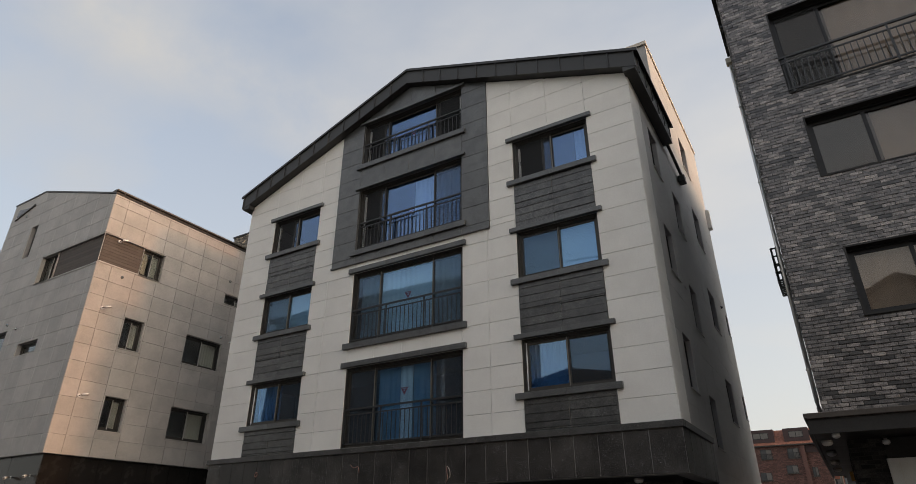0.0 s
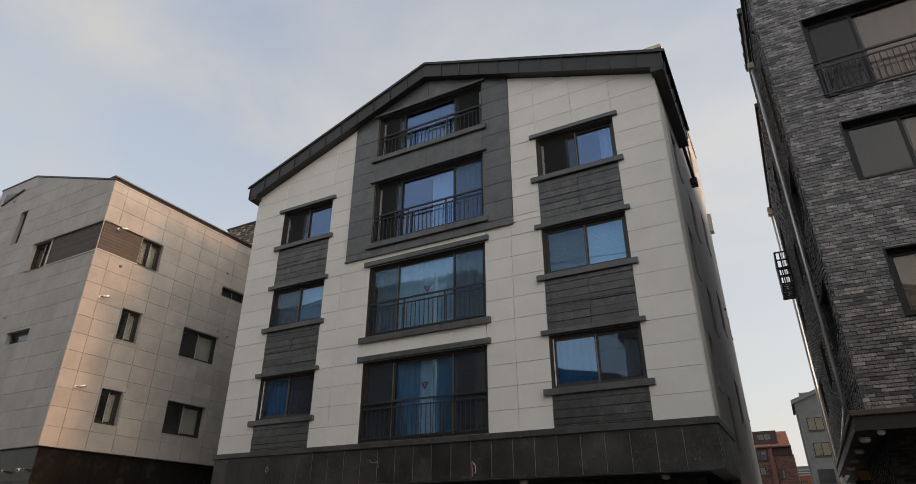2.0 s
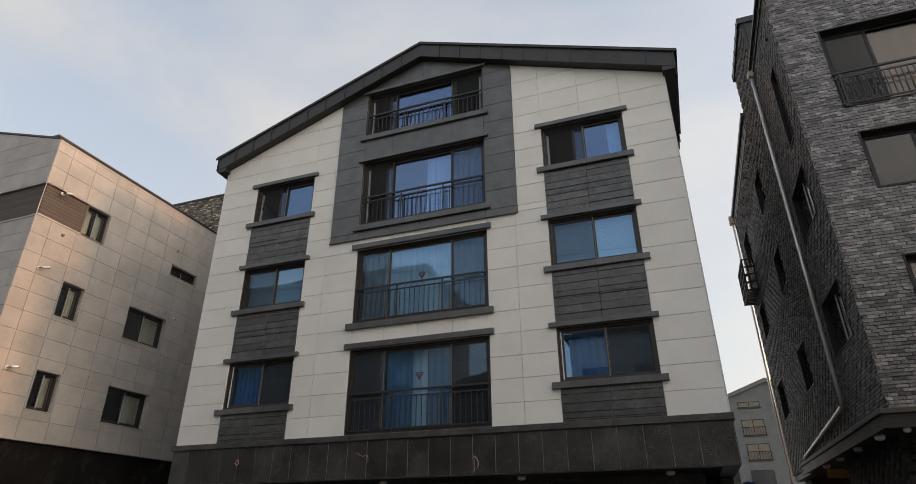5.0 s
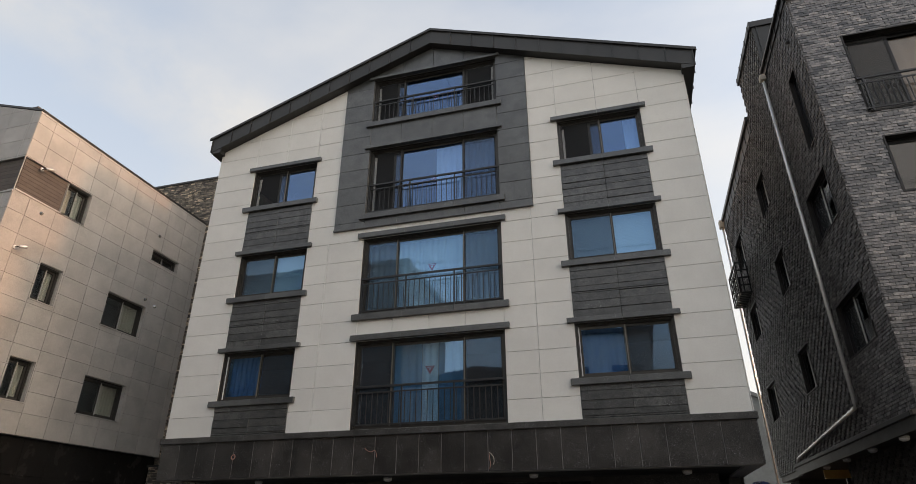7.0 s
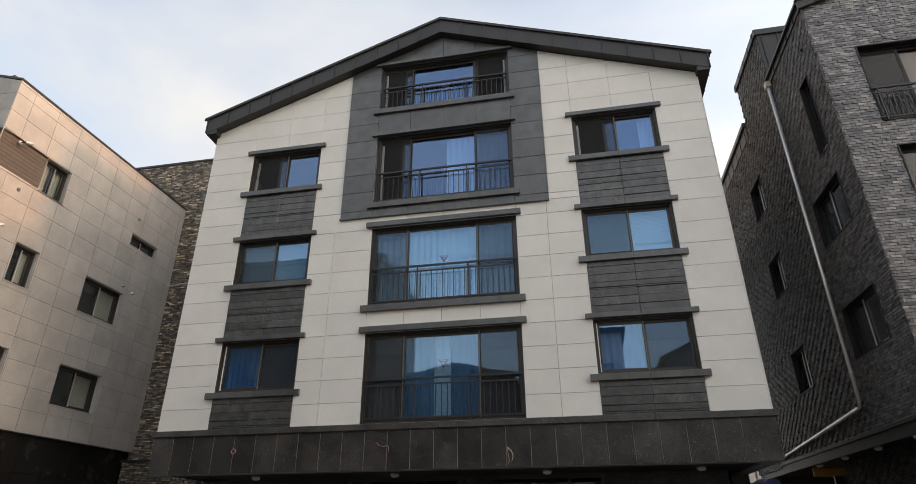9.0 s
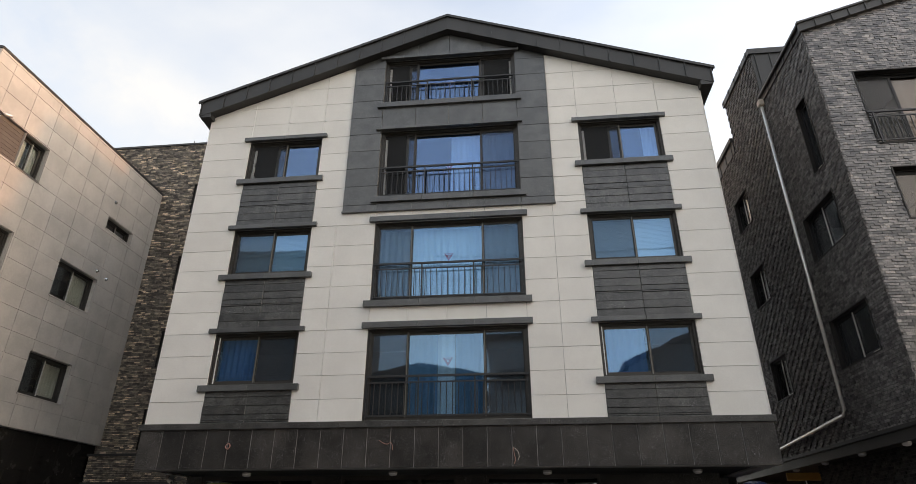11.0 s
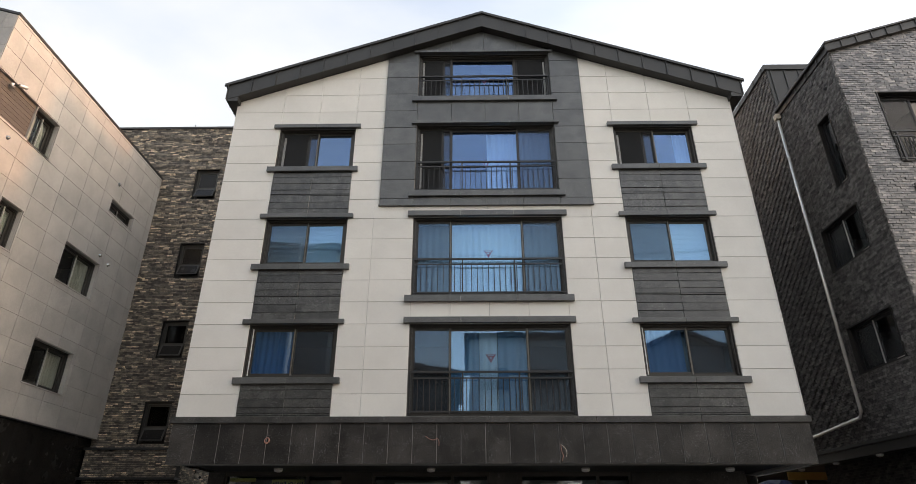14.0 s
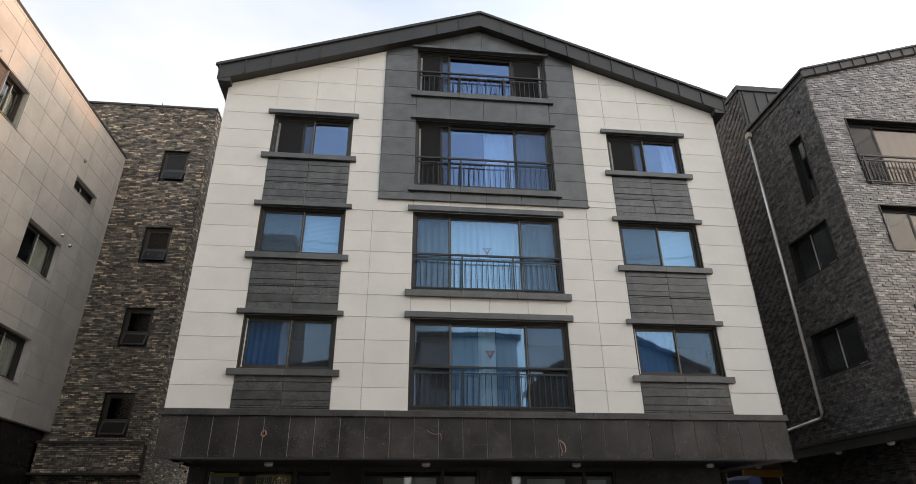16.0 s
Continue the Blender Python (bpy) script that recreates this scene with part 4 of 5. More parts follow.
for a, b, c, d in b_holes:
    window(block, B_FRONT, a, b, c, d, [], BLACK_GLASS, deep=0.1)

# ---- the grey brick house ----
brick = thing("brick_apartment_building", "grey brick apartment house with dark metal roof edge and canopy", "building", at=(3, 15, 0))
R_FRONT = Wall((0, 11.72, 0), (1, 0, 0), (0, -1, 0))
R_WEST = Wall((-0.1, 0, 0), (0, 1, 0), (-1, 0, 0))
r_line = [(13.05 + 0.1 * 0.315, 0.315)]
rf_holes = [(0.74, 4.3, 9.5, 11.67), (0.83, 2.85, 7.5, 8.86), (0.84, 2.85, 4.79, 6.06)]
rw_holes = [(12.45, 13.02, 9.5, 11.6), (12.5, 14.2, 7.55, 8.81), (12.5, 14.3, 4.82, 6.04)] + [(17.2, 18.4, z, z + 1.2) for z in (4.86, 7.75, 10.42)] + [(22.1, 23.55, z, z + 1.22) for z in (4.9, 7.8, 10.6)]
rf_wall = core("wall", R_FRONT, -0.1, 9.0, 3.19, 16.5, rf_holes, GREY_MORTAR, brick, r_line, 0.25, 0.0)
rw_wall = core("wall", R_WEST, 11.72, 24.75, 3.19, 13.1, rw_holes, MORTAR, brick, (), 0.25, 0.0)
part("wall", R_WEST.slab(Form(), 14.65, 17.25, 13.1, 15.1, -3.0, 0.0), MORTAR, brick)
part("metal_wall", Form().box(-0.1, 2.9, 14.6, 14.65, 13.0, 15.15), ROOF, brick)
part("eave", R_WEST.slab(Form(), 11.66, 14.6, 13.08, 13.25, -0.14, 0.05), ROOF, brick)
part("gutter", R_WEST.slab(Form(), 11.66, 14.62, 13.255, 13.34, -0.14, 0.12), ROOF, brick, bevel=0.015)
part("eave", R_WEST.slab(Form(), 14.55, 17.3, 15.0, 15.2, -3.0, 0.08), ROOF, brick)
part("eave", R_WEST.slab(Form(), 17.3, 24.75, 13.1, 13.55, -0.3, 0.04), ROOF, brick)
part("gutter", R_WEST.slab(Form(), 17.3, 24.8, 13.56, 13.72, -0.3, 0.11), ROOF, brick, bevel=0.015)
part("roof", Form().prism([(0.05, 11.66, 13.09), (9.0, 11.66, 15.91), (9.0, 11.66, 16.16), (0.05, 11.66, 13.34)], [(0.05, 24.75, 13.09), (9.0, 24.75, 15.91), (9.0, 24.75, 16.16), (0.05, 24.75, 13.34)]), ROOF, brick)
part("wall", Form().box(0.16, 8.78, 24.5, 24.75, 3.3, 13.08), MORTAR, brick)
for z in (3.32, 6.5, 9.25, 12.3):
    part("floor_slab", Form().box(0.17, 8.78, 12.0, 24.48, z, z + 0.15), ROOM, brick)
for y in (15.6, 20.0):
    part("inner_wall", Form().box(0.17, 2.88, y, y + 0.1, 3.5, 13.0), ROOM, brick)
part("canopy", Form().box(-0.36, 9.0, 11.33, 20.75, 2.96, 3.18), CANOPY_BLACK, brick)
part("soffit", Form().box(-0.06, 9.0, 20.752, 24.75, 3.0, 3.185), CANOPY_BLACK, brick)
part("wall", Form().box(0.62, 9.0, 12.62, 17.4, 0.0, 2.95), MORTAR, brick)
PIER_END = 17.4
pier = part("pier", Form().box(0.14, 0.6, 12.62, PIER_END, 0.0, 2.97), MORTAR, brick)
brickwork(Wall((0, 12.62, 0), (1, 0, 0), (0, -1, 0)), 0.12, 0.62, 0.0, 2.97, [], SHADED_PIER_BRICK, pier, 0.20, 0.067, 0.010, proud=(0.010, 0.016), even=True)
brickwork(Wall((0.14, 0, 0), (0, 1, 0), (-1, 0, 0)), 12.62, PIER_END, 0.0, 2.97, [], SHADED_PIER_BRICK, pier, 0.20, 0.067, 0.012, proud=(0.010, 0.016), even=True, weave=0.012)
part("wall", Form().box(0.2, 9.0, 23.4, 24.75, 0.0, 2.98), MORTAR, brick)
part("wall", Form().box(8.8, 9.0, 11.75, 24.49, 3.3, 15.9), MORTAR, brick)
part("inner_wall", Form().box(2.9, 3.0, 12.0, 24.48, 3.3, 13.0), ROOM, brick)
window(brick, R_FRONT, *rf_holes[0], [1.65, 3.4], WARM_GLASS, screens=(0,), metal=RAIL)
for h in rf_holes[1:]:
    window(brick, R_FRONT, *h, [1.8], WARM_GLASS, metal=RAIL)
for h in rw_holes:
    window(brick, R_WEST, *h, [(h[0] + h[1]) / 2] if h[1] - h[0] > 0.7 else [], SIDE_GLASS, strip=ALUMINIUM, screens=(1,), metal=RAIL, deep=0.07)
for face, openings in ((R_FRONT, rf_holes), (R_WEST, rw_holes)):
    for a, b, c, d in openings:
        part("reveal", border(face, Form(), a - 0.004, b + 0.004, c - 0.004, d + 0.004, 0.03, -0.128 if face is R_FRONT else -0.068, 0.034), CANOPY_BLACK, brick)
        if face is R_WEST:
            part("sill_cap", face.slab(Form(), a + 0.03, a + 0.3, c + 0.028, c + 0.038, -0.066, 0.036), ALUMINIUM, brick, "pale metal sill end")
railing(brick, R_FRONT, 0.72, 4.3, 9.55, 10.4, 0.06, 33, (0.84, 2.6, 4.28))
brickwork(R_FRONT, -0.12, 5.6, 3.22, 16.5, rf_holes, BRICK, rf_wall, 0.20, 0.067, 0.009, lines=[(r_line[0][0] + 0.08, 0.315)], near=(0.0, 2.0, 3.3, 5.0), single=BRICK_ONE, tilt=0.006, even=True, proud=(0.008, 0.022))
# lane side laid in the brick copy with shade in its colour
brickwork(R_WEST, 11.70, 14.5, 3.22, 13.1, rw_holes, SHADED_WEST_BRICK, rw_wall, 0.20, 0.067, 0.012, proud=(0.010, 0.016), tilt=0.0015, even=True, weave=0.008)
brickwork(R_WEST, 14.5, 24.76, 3.17, 13.1, rw_holes, SHADED_WEST_BRICK, rw_wall, 0.20, 0.067, 0.012, proud=(0.006, 0.010), tilt=0.0015, even=True, weave=0.02)
brickwork(R_WEST, 14.65, 17.25, 13.1, 15.0, [], SHADED_WEST_BRICK, rw_wall, 0.20, 0.067, 0.012, proud=(0.006, 0.010), tilt=0.0015, even=True, weave=0.02)
brickwork(B_FRONT, -22.6, -18.8, 3.45, 15.65, b_holes, OLD_BRICK, b_wall, 0.21, 0.052, tilt=0.004)
brickwork(B_FRONT, -25.0, -22.6, 13.3, 15.65, [], OLD_BRICK, upper, 0.21, 0.052, tilt=0.004)
brickwork(B_EAST, 18.4, 23.0, 0.5, 15.65, [], OLD_BRICK, b_wall, 0.21, 0.052, tilt=0.004)


# ---- curtains and blinds in the white house ----
IN = -0.32
curtain(FRONT, -11.3, -7.68, 6.48, 8.5, IN, CURTAIN, "pale full-length curtain drawn across the window", 0.025, 0.17)
curtain(FRONT, -10.45, -9.75, 3.65, 5.62, IN, TEAL_CURTAIN, "grey-blue curtain hanging behind the window", 0.02, 0.19)
curtain(FRONT, -9.74, -9.32, 3.65, 5.62, IN, CURTAIN, "narrow pale curtain between two blue ones", 0.02, 0.17)
curtain(FRONT, -9.30, -8.6, 3.65, 5.62, IN, TEAL_CURTAIN, "grey-blue curtain hanging behind the window", 0.02, 0.19)
curtain(FRONT, -9.45, -7.68, 9.4, 11.4, IN, CURTAIN, "pale curtain half drawn behind the window", 0.025, 0.17)
curtain(FRONT, -4.25, -3.85, 10.2, 11.33, IN, CURTAIN, "pale curtain gathered at the window's edge", 0.03, 0.13)
curtain(FRONT, -5.88, -4.9, 4.5, 5.64, IN, BLUE_CURTAIN, "blue curtain drawn behind the window", 0.02, 0.17)
curtain(FRONT, -15.15, -14.2, 4.5, 5.64, IN, BLUE_CURTAIN, "deep blue curtain drawn behind the window", 0.025, 0.15)
blind(FRONT, -15.15, -13.18, 7.33, 8.5, -0.29, CURTAIN, "pale slatted blind lowered behind the window")
blind(FRONT, -5.88, -3.85, 7.33, 8.5, -0.29, CURTAIN, "pale slatted blind lowered behind the window")

# warning stickers on the middle panes
STICKER = surface("red_sticker", (0.42, 0.035, 0.05), (0.50, 0.05, 0.065), 20, 0.4)
STICKER_WHITE = surface("white_sticker", (0.58, 0.52, 0.55), (0.66, 0.6, 0.63), 20, 0.4)
for z in (5.02, 7.72, 10.42, 13.30):
    x, d = -9.48, -0.153
    t = tagged(part("sticker", FRONT.sheet(Form(), [(x - 0.14, z), (x, z - 0.235), (x + 0.14, z)], d - 0.004, d - 0.002), STICKER_WHITE), "triangular red and white warning sticker on the pane", "sticker", "stickers on the panes")
    part("field", FRONT.sheet(Form(), [(x - 0.118, z - 0.012), (x, z - 0.212), (x + 0.118, z - 0.012)], d - 0.002, d - 0.001), STICKER, t)
    part("bar", FRONT.slab(Form(), x - 0.07, x + 0.07, z - 0.05, z - 0.03, d - 0.001, d - 0.0003), STICKER_WHITE, t)
    part("mark", FRONT.slab(Form(), x - 0.022, x + 0.022, z - 0.115, z - 0.07, d - 0.001, d - 0.0003), STICKER_WHITE, t)

# loose cable ends on the stone band
SAND_CLOTH = surface("sand_curtain_cloth", (0.35, 0.32, 0.285), (0.43, 0.395, 0.35), 3, 0.95, 0.05)
COPPER = surface("pinkish_cable_sheath", (0.42, 0.22, 0.17), (0.5, 0.28, 0.22), 20, 0.5)


def cable(points, material, label):
    line = []
    for a, b, c, d in zip([points[0]] + points[:-2], points[:-1], points[1:], points[2:] + [points[-1]]):
        a, b, c, d = (Vector(p) for p in (a, b, c, d))
        for i in range(6):
            t = i / 6
            line.append(0.5 * (2 * b + (c - a) * t + (2 * a - 5 * b + 4 * c - d) * t * t + (3 * b - a - 3 * c + d) * t ** 3))
    line.append(Vector(points[-1]))
    return tagged(part("cable_end", Form().tube(line, 0.007, 6), material, smooth=True), label, "cable", "cable ends on the stone band")


cable([FRONT.at(-10.96, 3.14, 0.05), FRONT.at(-10.88, 3.08, 0.08), FRONT.at(-10.78, 3.05, 0.09), FRONT.at(-10.70, 3.08, 0.08), FRONT.at(-10.66, 3.02, 0.08), FRONT.at(-10.66, 2.93, 0.06)], COPPER, "thin pinkish cable end hanging out of a joint")
cable([FRONT.at(-8.02, 2.96, 0.05), FRONT.at(-7.93, 2.88, 0.08), FRONT.at(-7.9, 2.78, 0.09), FRONT.at(-7.92, 2.70, 0.08)], CREAM, "thin pale cable end hanging out of a joint")
cable([FRONT.at(-8.02, 2.95, 0.05), FRONT.at(-8.0, 2.8, 0.07), FRONT.at(-7.98, 2.72, 0.08), FRONT.at(-8.01, 2.62, 0.06)], COPPER, "thin pinkish cable end hanging out of a joint")
cable([FRONT.at(-14.42 + (0.03 + 0.035 * ((3 * i) % 5) / 4) * math.cos(1.15 * i), 3.04 + (0.035 + 0.035 * ((2 * i) % 5) / 4) * math.sin(1.15 * i), 0.07 + 0.004 * (i % 4)) for i in range(17)], COPPER, "small coil of pinkish cable on the stone")

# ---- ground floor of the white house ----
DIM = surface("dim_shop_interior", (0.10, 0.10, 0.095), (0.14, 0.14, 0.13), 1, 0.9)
shop = thing("shopfront", "recessed dark-framed glass shopfront under the overhang", "shopfront", kind="structure", at=(-9.5, 15.0, 0))
SHOP = Wall((0, 15.0, 0), (1, 0, 0), (0, -1, 0))
piers = [(-16.5, -16.1), (-13.12, -12.4), (-9.5, -8.75), (-6.0, -3.2)]
for a, b in piers:
    part("pier", SHOP.slab(Form(), a, b, 0, 2.6, -0.35, 0.04), FASCIA_STONE, shop)
for a, b, bars in ((-16.1, -13.12, [-14.02]), (-12.4, -9.5, [-10.42]), (-8.75, -6.0, [-6.82])):
    f = Form()
    for p, q, r, s in ((a, b, 0, 0.1), (a, b, 2.5, 2.6), (a, a + 0.06, 0.1, 2.5), (b - 0.06, b, 0.1, 2.5), *((u - 0.035, u + 0.035, 0.1, 2.5) for u in bars)):
        SHOP.slab(f, p, q, r, s, -0.12, 0.0)
    w = part("shop_window", f, FRAME, shop)
    for p, q in zip([a + 0.06] + [u + 0.035 for u in bars], [u - 0.035 for u in bars] + [b - 0.06]):
        part("pane", SHOP.slab(Form(), p, q, 0.1, 2.5, -0.07, -0.06), DARK_GLASS, w).visible_shadow = False
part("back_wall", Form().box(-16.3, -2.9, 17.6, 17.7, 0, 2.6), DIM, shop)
BOARD = surface("white_notice_board", (0.5, 0.5, 0.48), (0.58, 0.58, 0.56), 3, 0.7)
for x, w, top in ((-11.9, 1.35, 2.38), (-8.2, 1.0, 2.36), (-6.6, 0.5, 2.34)):
    tagged(part("notice_board", SHOP.slab(Form(), x, x + w, 1.2, top, -0.5, -0.46), BOARD), "pale board standing behind the shop glass", "board", "boards behind the shop glass")
YELLOW = surface("yellow_green_sign", (0.42, 0.40, 0.10), (0.50, 0.48, 0.14), 5, 0.6)
INK = surface("dark_lettering", (0.03, 0.03, 0.05), (0.05, 0.05, 0.07), 5, 0.6)
sign = tagged(part("banner", SHOP.slab(Form(), -14.93, -14.12, 1.7, 2.43, -0.10, -0.085), YELLOW), "yellow-green paper sign with dark lettering behind the glass", "sign")
text = bpy.data.curves.new("lettering", "FONT")
text.body, text.size, text.align_x, text.align_y, text.extrude = "\ub9e4\ub9e4/\uc784\ub300", 0.20, "CENTER", "CENTER", 0.002
text.offset = 0.006
text.materials.append(INK)
letters = new("lettering", text)
letters.matrix_world = Matrix.Translation((-14.525, 15.078, 2.27)) @ Euler((radians(90), 0, 0)).to_matrix().to_4x4()
letters.parent = sign
tagged(part("banner", SHOP.slab(Form(), -16.0, -15.35, 2.38, 2.46, -0.10, -0.085), YELLOW), "narrow yellow strip of a sign behind the glass", "sign")


def ring(form, centre, axis, radii):
    """A turned form: circles of given radius at given steps along an axis."""
    axis, c, n = Vector(axis).normalized(), Vector(centre), 16
    a = axis.cross(Vector((0, 0, 1)) if abs(axis.z) < 0.9 else Vector((1, 0, 0))).normalized()
    b, k = axis.cross(a), len(form.v)
    for s, r in radii:
        form.v += [tuple(c + s * axis + r * (math.cos(2 * math.pi * j / n) * a + math.sin(2 * math.pi * j / n) * b)) for j in range(n)]
    for i in range(len(radii) - 1):
        form.f += [(k + i * n + j, k + i * n + (j + 1) % n, k + (i + 1) * n + (j + 1) % n, k + (i + 1) * n + j) for j in range(n)]
    form.f += [tuple(k + j for j in range(n))[::-1], tuple(k + (len(radii) - 1) * n + j for j in range(n))]
    return form


def ceiling_lamp(x, y, z, group, k=1.0):
    lamp = tagged(part("ceiling_lamp", ring(Form(), (x, y, z), (0, 0, -1), [(0, 0.105 * k), (0.03, 0.11 * k), (0.035, 0.1 * k)]), STEEL, smooth=True), "round white ceiling lamp, unlit, under the overhang", "lamp", group)
    part("cover", ring(Form(), (x, y, z - 0.03), (0, 0, -1), [(0, 0.1 * k), (0.03, 0.096 * k), (0.05, 0.075 * k), (0.06, 0.035 * k)]), LAMP_WHITE, lamp, "milky lamp cover", smooth=True)


for x in (-14.5, -10.9, -7.28, -3.92):
    ceiling_lamp(x, 14.05, 2.6, "lamps under the overhang")


def security_camera(base, out, aim, label="white bullet camera on a short wall bracket"):
    """A bullet camera: wall plate, arm, housing with a hood."""
    base, out, aim = Vector(base), Vector(out), Vector(aim).normalized()
    plate_ob = tagged(part("security_camera", ring(Form(), base, out, [(0, 0.06), (0.02, 0.06), (0.03, 0.03)]), LAMP_WHITE, smooth=True), label, "camera", "cameras on the walls")
    knee = base + out * 0.14
    part("arm", Form().tube([base + out * 0.02, knee, knee + aim * 0.06], 0.016, 8), FRAME, plate_ob, smooth=True)
    part("housing", ring(Form(), knee + aim * 0.02, aim, [(0, 0.035), (0.02, 0.048), (0.2, 0.048), (0.21, 0.04)]), STEEL, plate_ob, smooth=True)
    part("lens", ring(Form(), knee + aim * 0.23, aim, [(0, 0.03), (0.006, 0.03)]), RAIL, plate_ob)


security_camera((-16.37, 13.85, 2.58), (0, 0, -1), (0.8, -0.6, -0.3))
for y, z in ((10.9, 11.5), (10.9, 8.85), (10.92, 5.74)):
    security_camera((-21.57, y, z), (1, 0, 0), (0.4, 0.9, 0.25), "silver bullet camera on a short wall bracket")
for x in (-22.2, -23.4):
    security_camera((x, 10.45, 3.2), (0, -1, 0), (0.7, -0.6, -0.2))


def vent_cap(base, out, label="small round steel vent cap on the wall", material=None):
    v = tagged(part("vent_cap", ring(Form(), base, out, [(0, 0.06), (0.012, 0.06), (0.014, 0.048), (0.04, 0.046), (0.06, 0.034), (0.068, 0.01)]), material or CHROME, smooth=True), label, "vent", "vent caps on the walls")
    return v


for y, z in ((11.33, 10.18), (16.03, 11.65), (16.06, 9.08), (16.57, 8.98)):
    vent_cap((-21.575, y, z), (1, 0, 0))
for x, z in ((-28.73, 14.3), (-27.0, 8.94), (-26.17, 8.66)):
    vent_cap((x, 10.3, z), (0, -1, 0))
for y, z in ((12.25, 12.24), (19.45, 12.5), (20.95, 12.5)):
    vent_cap((-0.115, y, z), (-1, 0, 0), "small dark vent cap on the brick wall", RAIL)
vent_cap((-2.56, 22.6, 8.9), (1, 0, 0), "small dark vent cap on the side wall", RAIL)
vent_cap((-2.56, 23.2, 2.9), (1, 0, 0), "small dark vent cap on the side wall", RAIL)

# ---- details of the grey house ----
RECESS_DARK = surface("recess_dark", (0.03, 0.03, 0.032), (0.05, 0.05, 0.052), 1, 0.2)
part("corner_trim", G_FRONT.slab(Form(), -25.95, -21.58, 10.40, 10.45, -0.14, 0.05), STUCCO, grey)
part("corner_trim", G_EAST.slab(Form(), 10.34, 12.85, 10.47, 10.52, -0.14, 0.05), STUCCO, grey)
for k in range(9):
    part("cladding_board", G_EAST.slab(Form(), 10.41, 11.90, 10.535 + 0.121 * k, 10.535 + 0.121 * k + 0.113, -0.068, -0.05), BROWN_SLAT, grey)
    part("cladding_board", G_FRONT.slab(Form(), -24.73, -21.68, 10.47 + 0.127 * k, 10.47 + 0.127 * k + 0.119, -0.068, -0.05), BROWN_SLAT, grey)
G_BASE = Wall((-21.75, 0, 0), (0, 1, 0), (1, 0, 0))
panels("base_slab", G_BASE, [10.45 + 0.9 * i for i in range(9)] + [18.4], [0.05, 0.95, 1.9, 2.85, 3.80], GLOSS_BLACK, grey, d0=0.002, d1=0.025)
panels("base_slab", Wall((0, 10.45, 0), (1, 0, 0), (0, -1, 0)), [-30.2 + 0.93 * i for i in range(9)] + [-21.73], [0.05, 0.95, 1.9, 2.85, 3.80], GLOSS_BLACK, grey, d0=0.002, d1=0.025)
for y, z, w in ((12.3, 7.7, 0.28), (15.38, 7.75, 0.75), (12.25, 4.82, 0.33), (15.35, 4.85, 0.75), (12.4, 10.62, 0.37), (12.0, 10.62, 0.3)):
    curtain(G_EAST, y, y + w, z, z + 0.98, -0.285, BEIGE_CLOTH, "beige curtain drawn across half of the window", 0.02, 0.12)

# flat dark sheet stands in for the shade inside a triangular recess
slit = part("recess_patch", G_FRONT.sheet(Form(), [(-29.76, 14.50), (-28.75, 14.74), (-29.70, 14.88)], 0.03, 0.04), RECESS_DARK, grey, "dark triangle laid on the wall in place of a shaded recess")
part("slit_edge", G_FRONT.sheet(Form(), [(-29.80, 14.34), (-29.72, 14.34), (-28.20, 14.72), (-28.24, 14.78)], 0.03, 0.09), FRAME, slit)

# ---- details of the brick stair block ----
ledge = part("ledge", Form().box(-21.67, -18.8, 18.12, 18.39, 2.72, 3.50), MORTAR, block)
brickwork(Wall((0, 18.12, 0), (1, 0, 0), (0, -1, 0)), -21.67, -18.8, 2.72, 3.50, [], OLD_BRICK, ledge, 0.21, 0.052)
part("wall", Form().box(-22.6, -18.8, 18.4, 18.7, 0.0, 3.45), MORTAR, block)
brickwork(B_FRONT, -22.6, -18.8, 0.0, 3.44, [], OLD_BRICK, block, 0.21, 0.052)
part("ledge_cap", Form().box(-21.72, -18.76, 18.05, 18.37, 3.50, 3.57), ROOF, block)
part("ledge_cap", Form().box(-21.72, -18.76, 18.05, 18.37, 2.66, 2.72), ROOF, block)
for z in (3.7, 6.4, 9.3, 12.45):
    f = Form()
    f.prism([(-20.24, 18.49, z + 0.5), (-19.52, 18.49, z + 0.5), (-19.52, 18.33, z + 0.09), (-20.24, 18.33, z + 0.09)], [(-20.24, 18.52, z + 0.5), (-19.52, 18.52, z + 0.5), (-19.52, 18.36, z + 0.09), (-20.24, 18.36, z + 0.09)])
    sash = part("vent_sash", f, FRAME, block, "small top-hung sash tilted open")
    f = Form()
    f.prism([(-20.19, 18.468, z + 0.45), (-19.57, 18.468, z + 0.45), (-19.57, 18.336, z + 0.14), (-20.19, 18.336, z + 0.14)], [(-20.19, 18.48, z + 0.45), (-19.57, 18.48, z + 0.45), (-19.57, 18.35, z + 0.14), (-20.19, 18.35, z + 0.14)])
    part("pane", f, GLOSS_BLACK, sash)
    part("window_rail", Form().box(-20.26, -19.5, 18.50, 18.55, z + 0.5, z + 0.56), FRAME, block)
tagged(part("roof_antenna", Form().tube([(-20.9, 18.6, 15.7), (-20.9, 18.6, 16.0)], 0.015, 6), RAIL), "short thin metal rod on the brick parapet", "antenna")

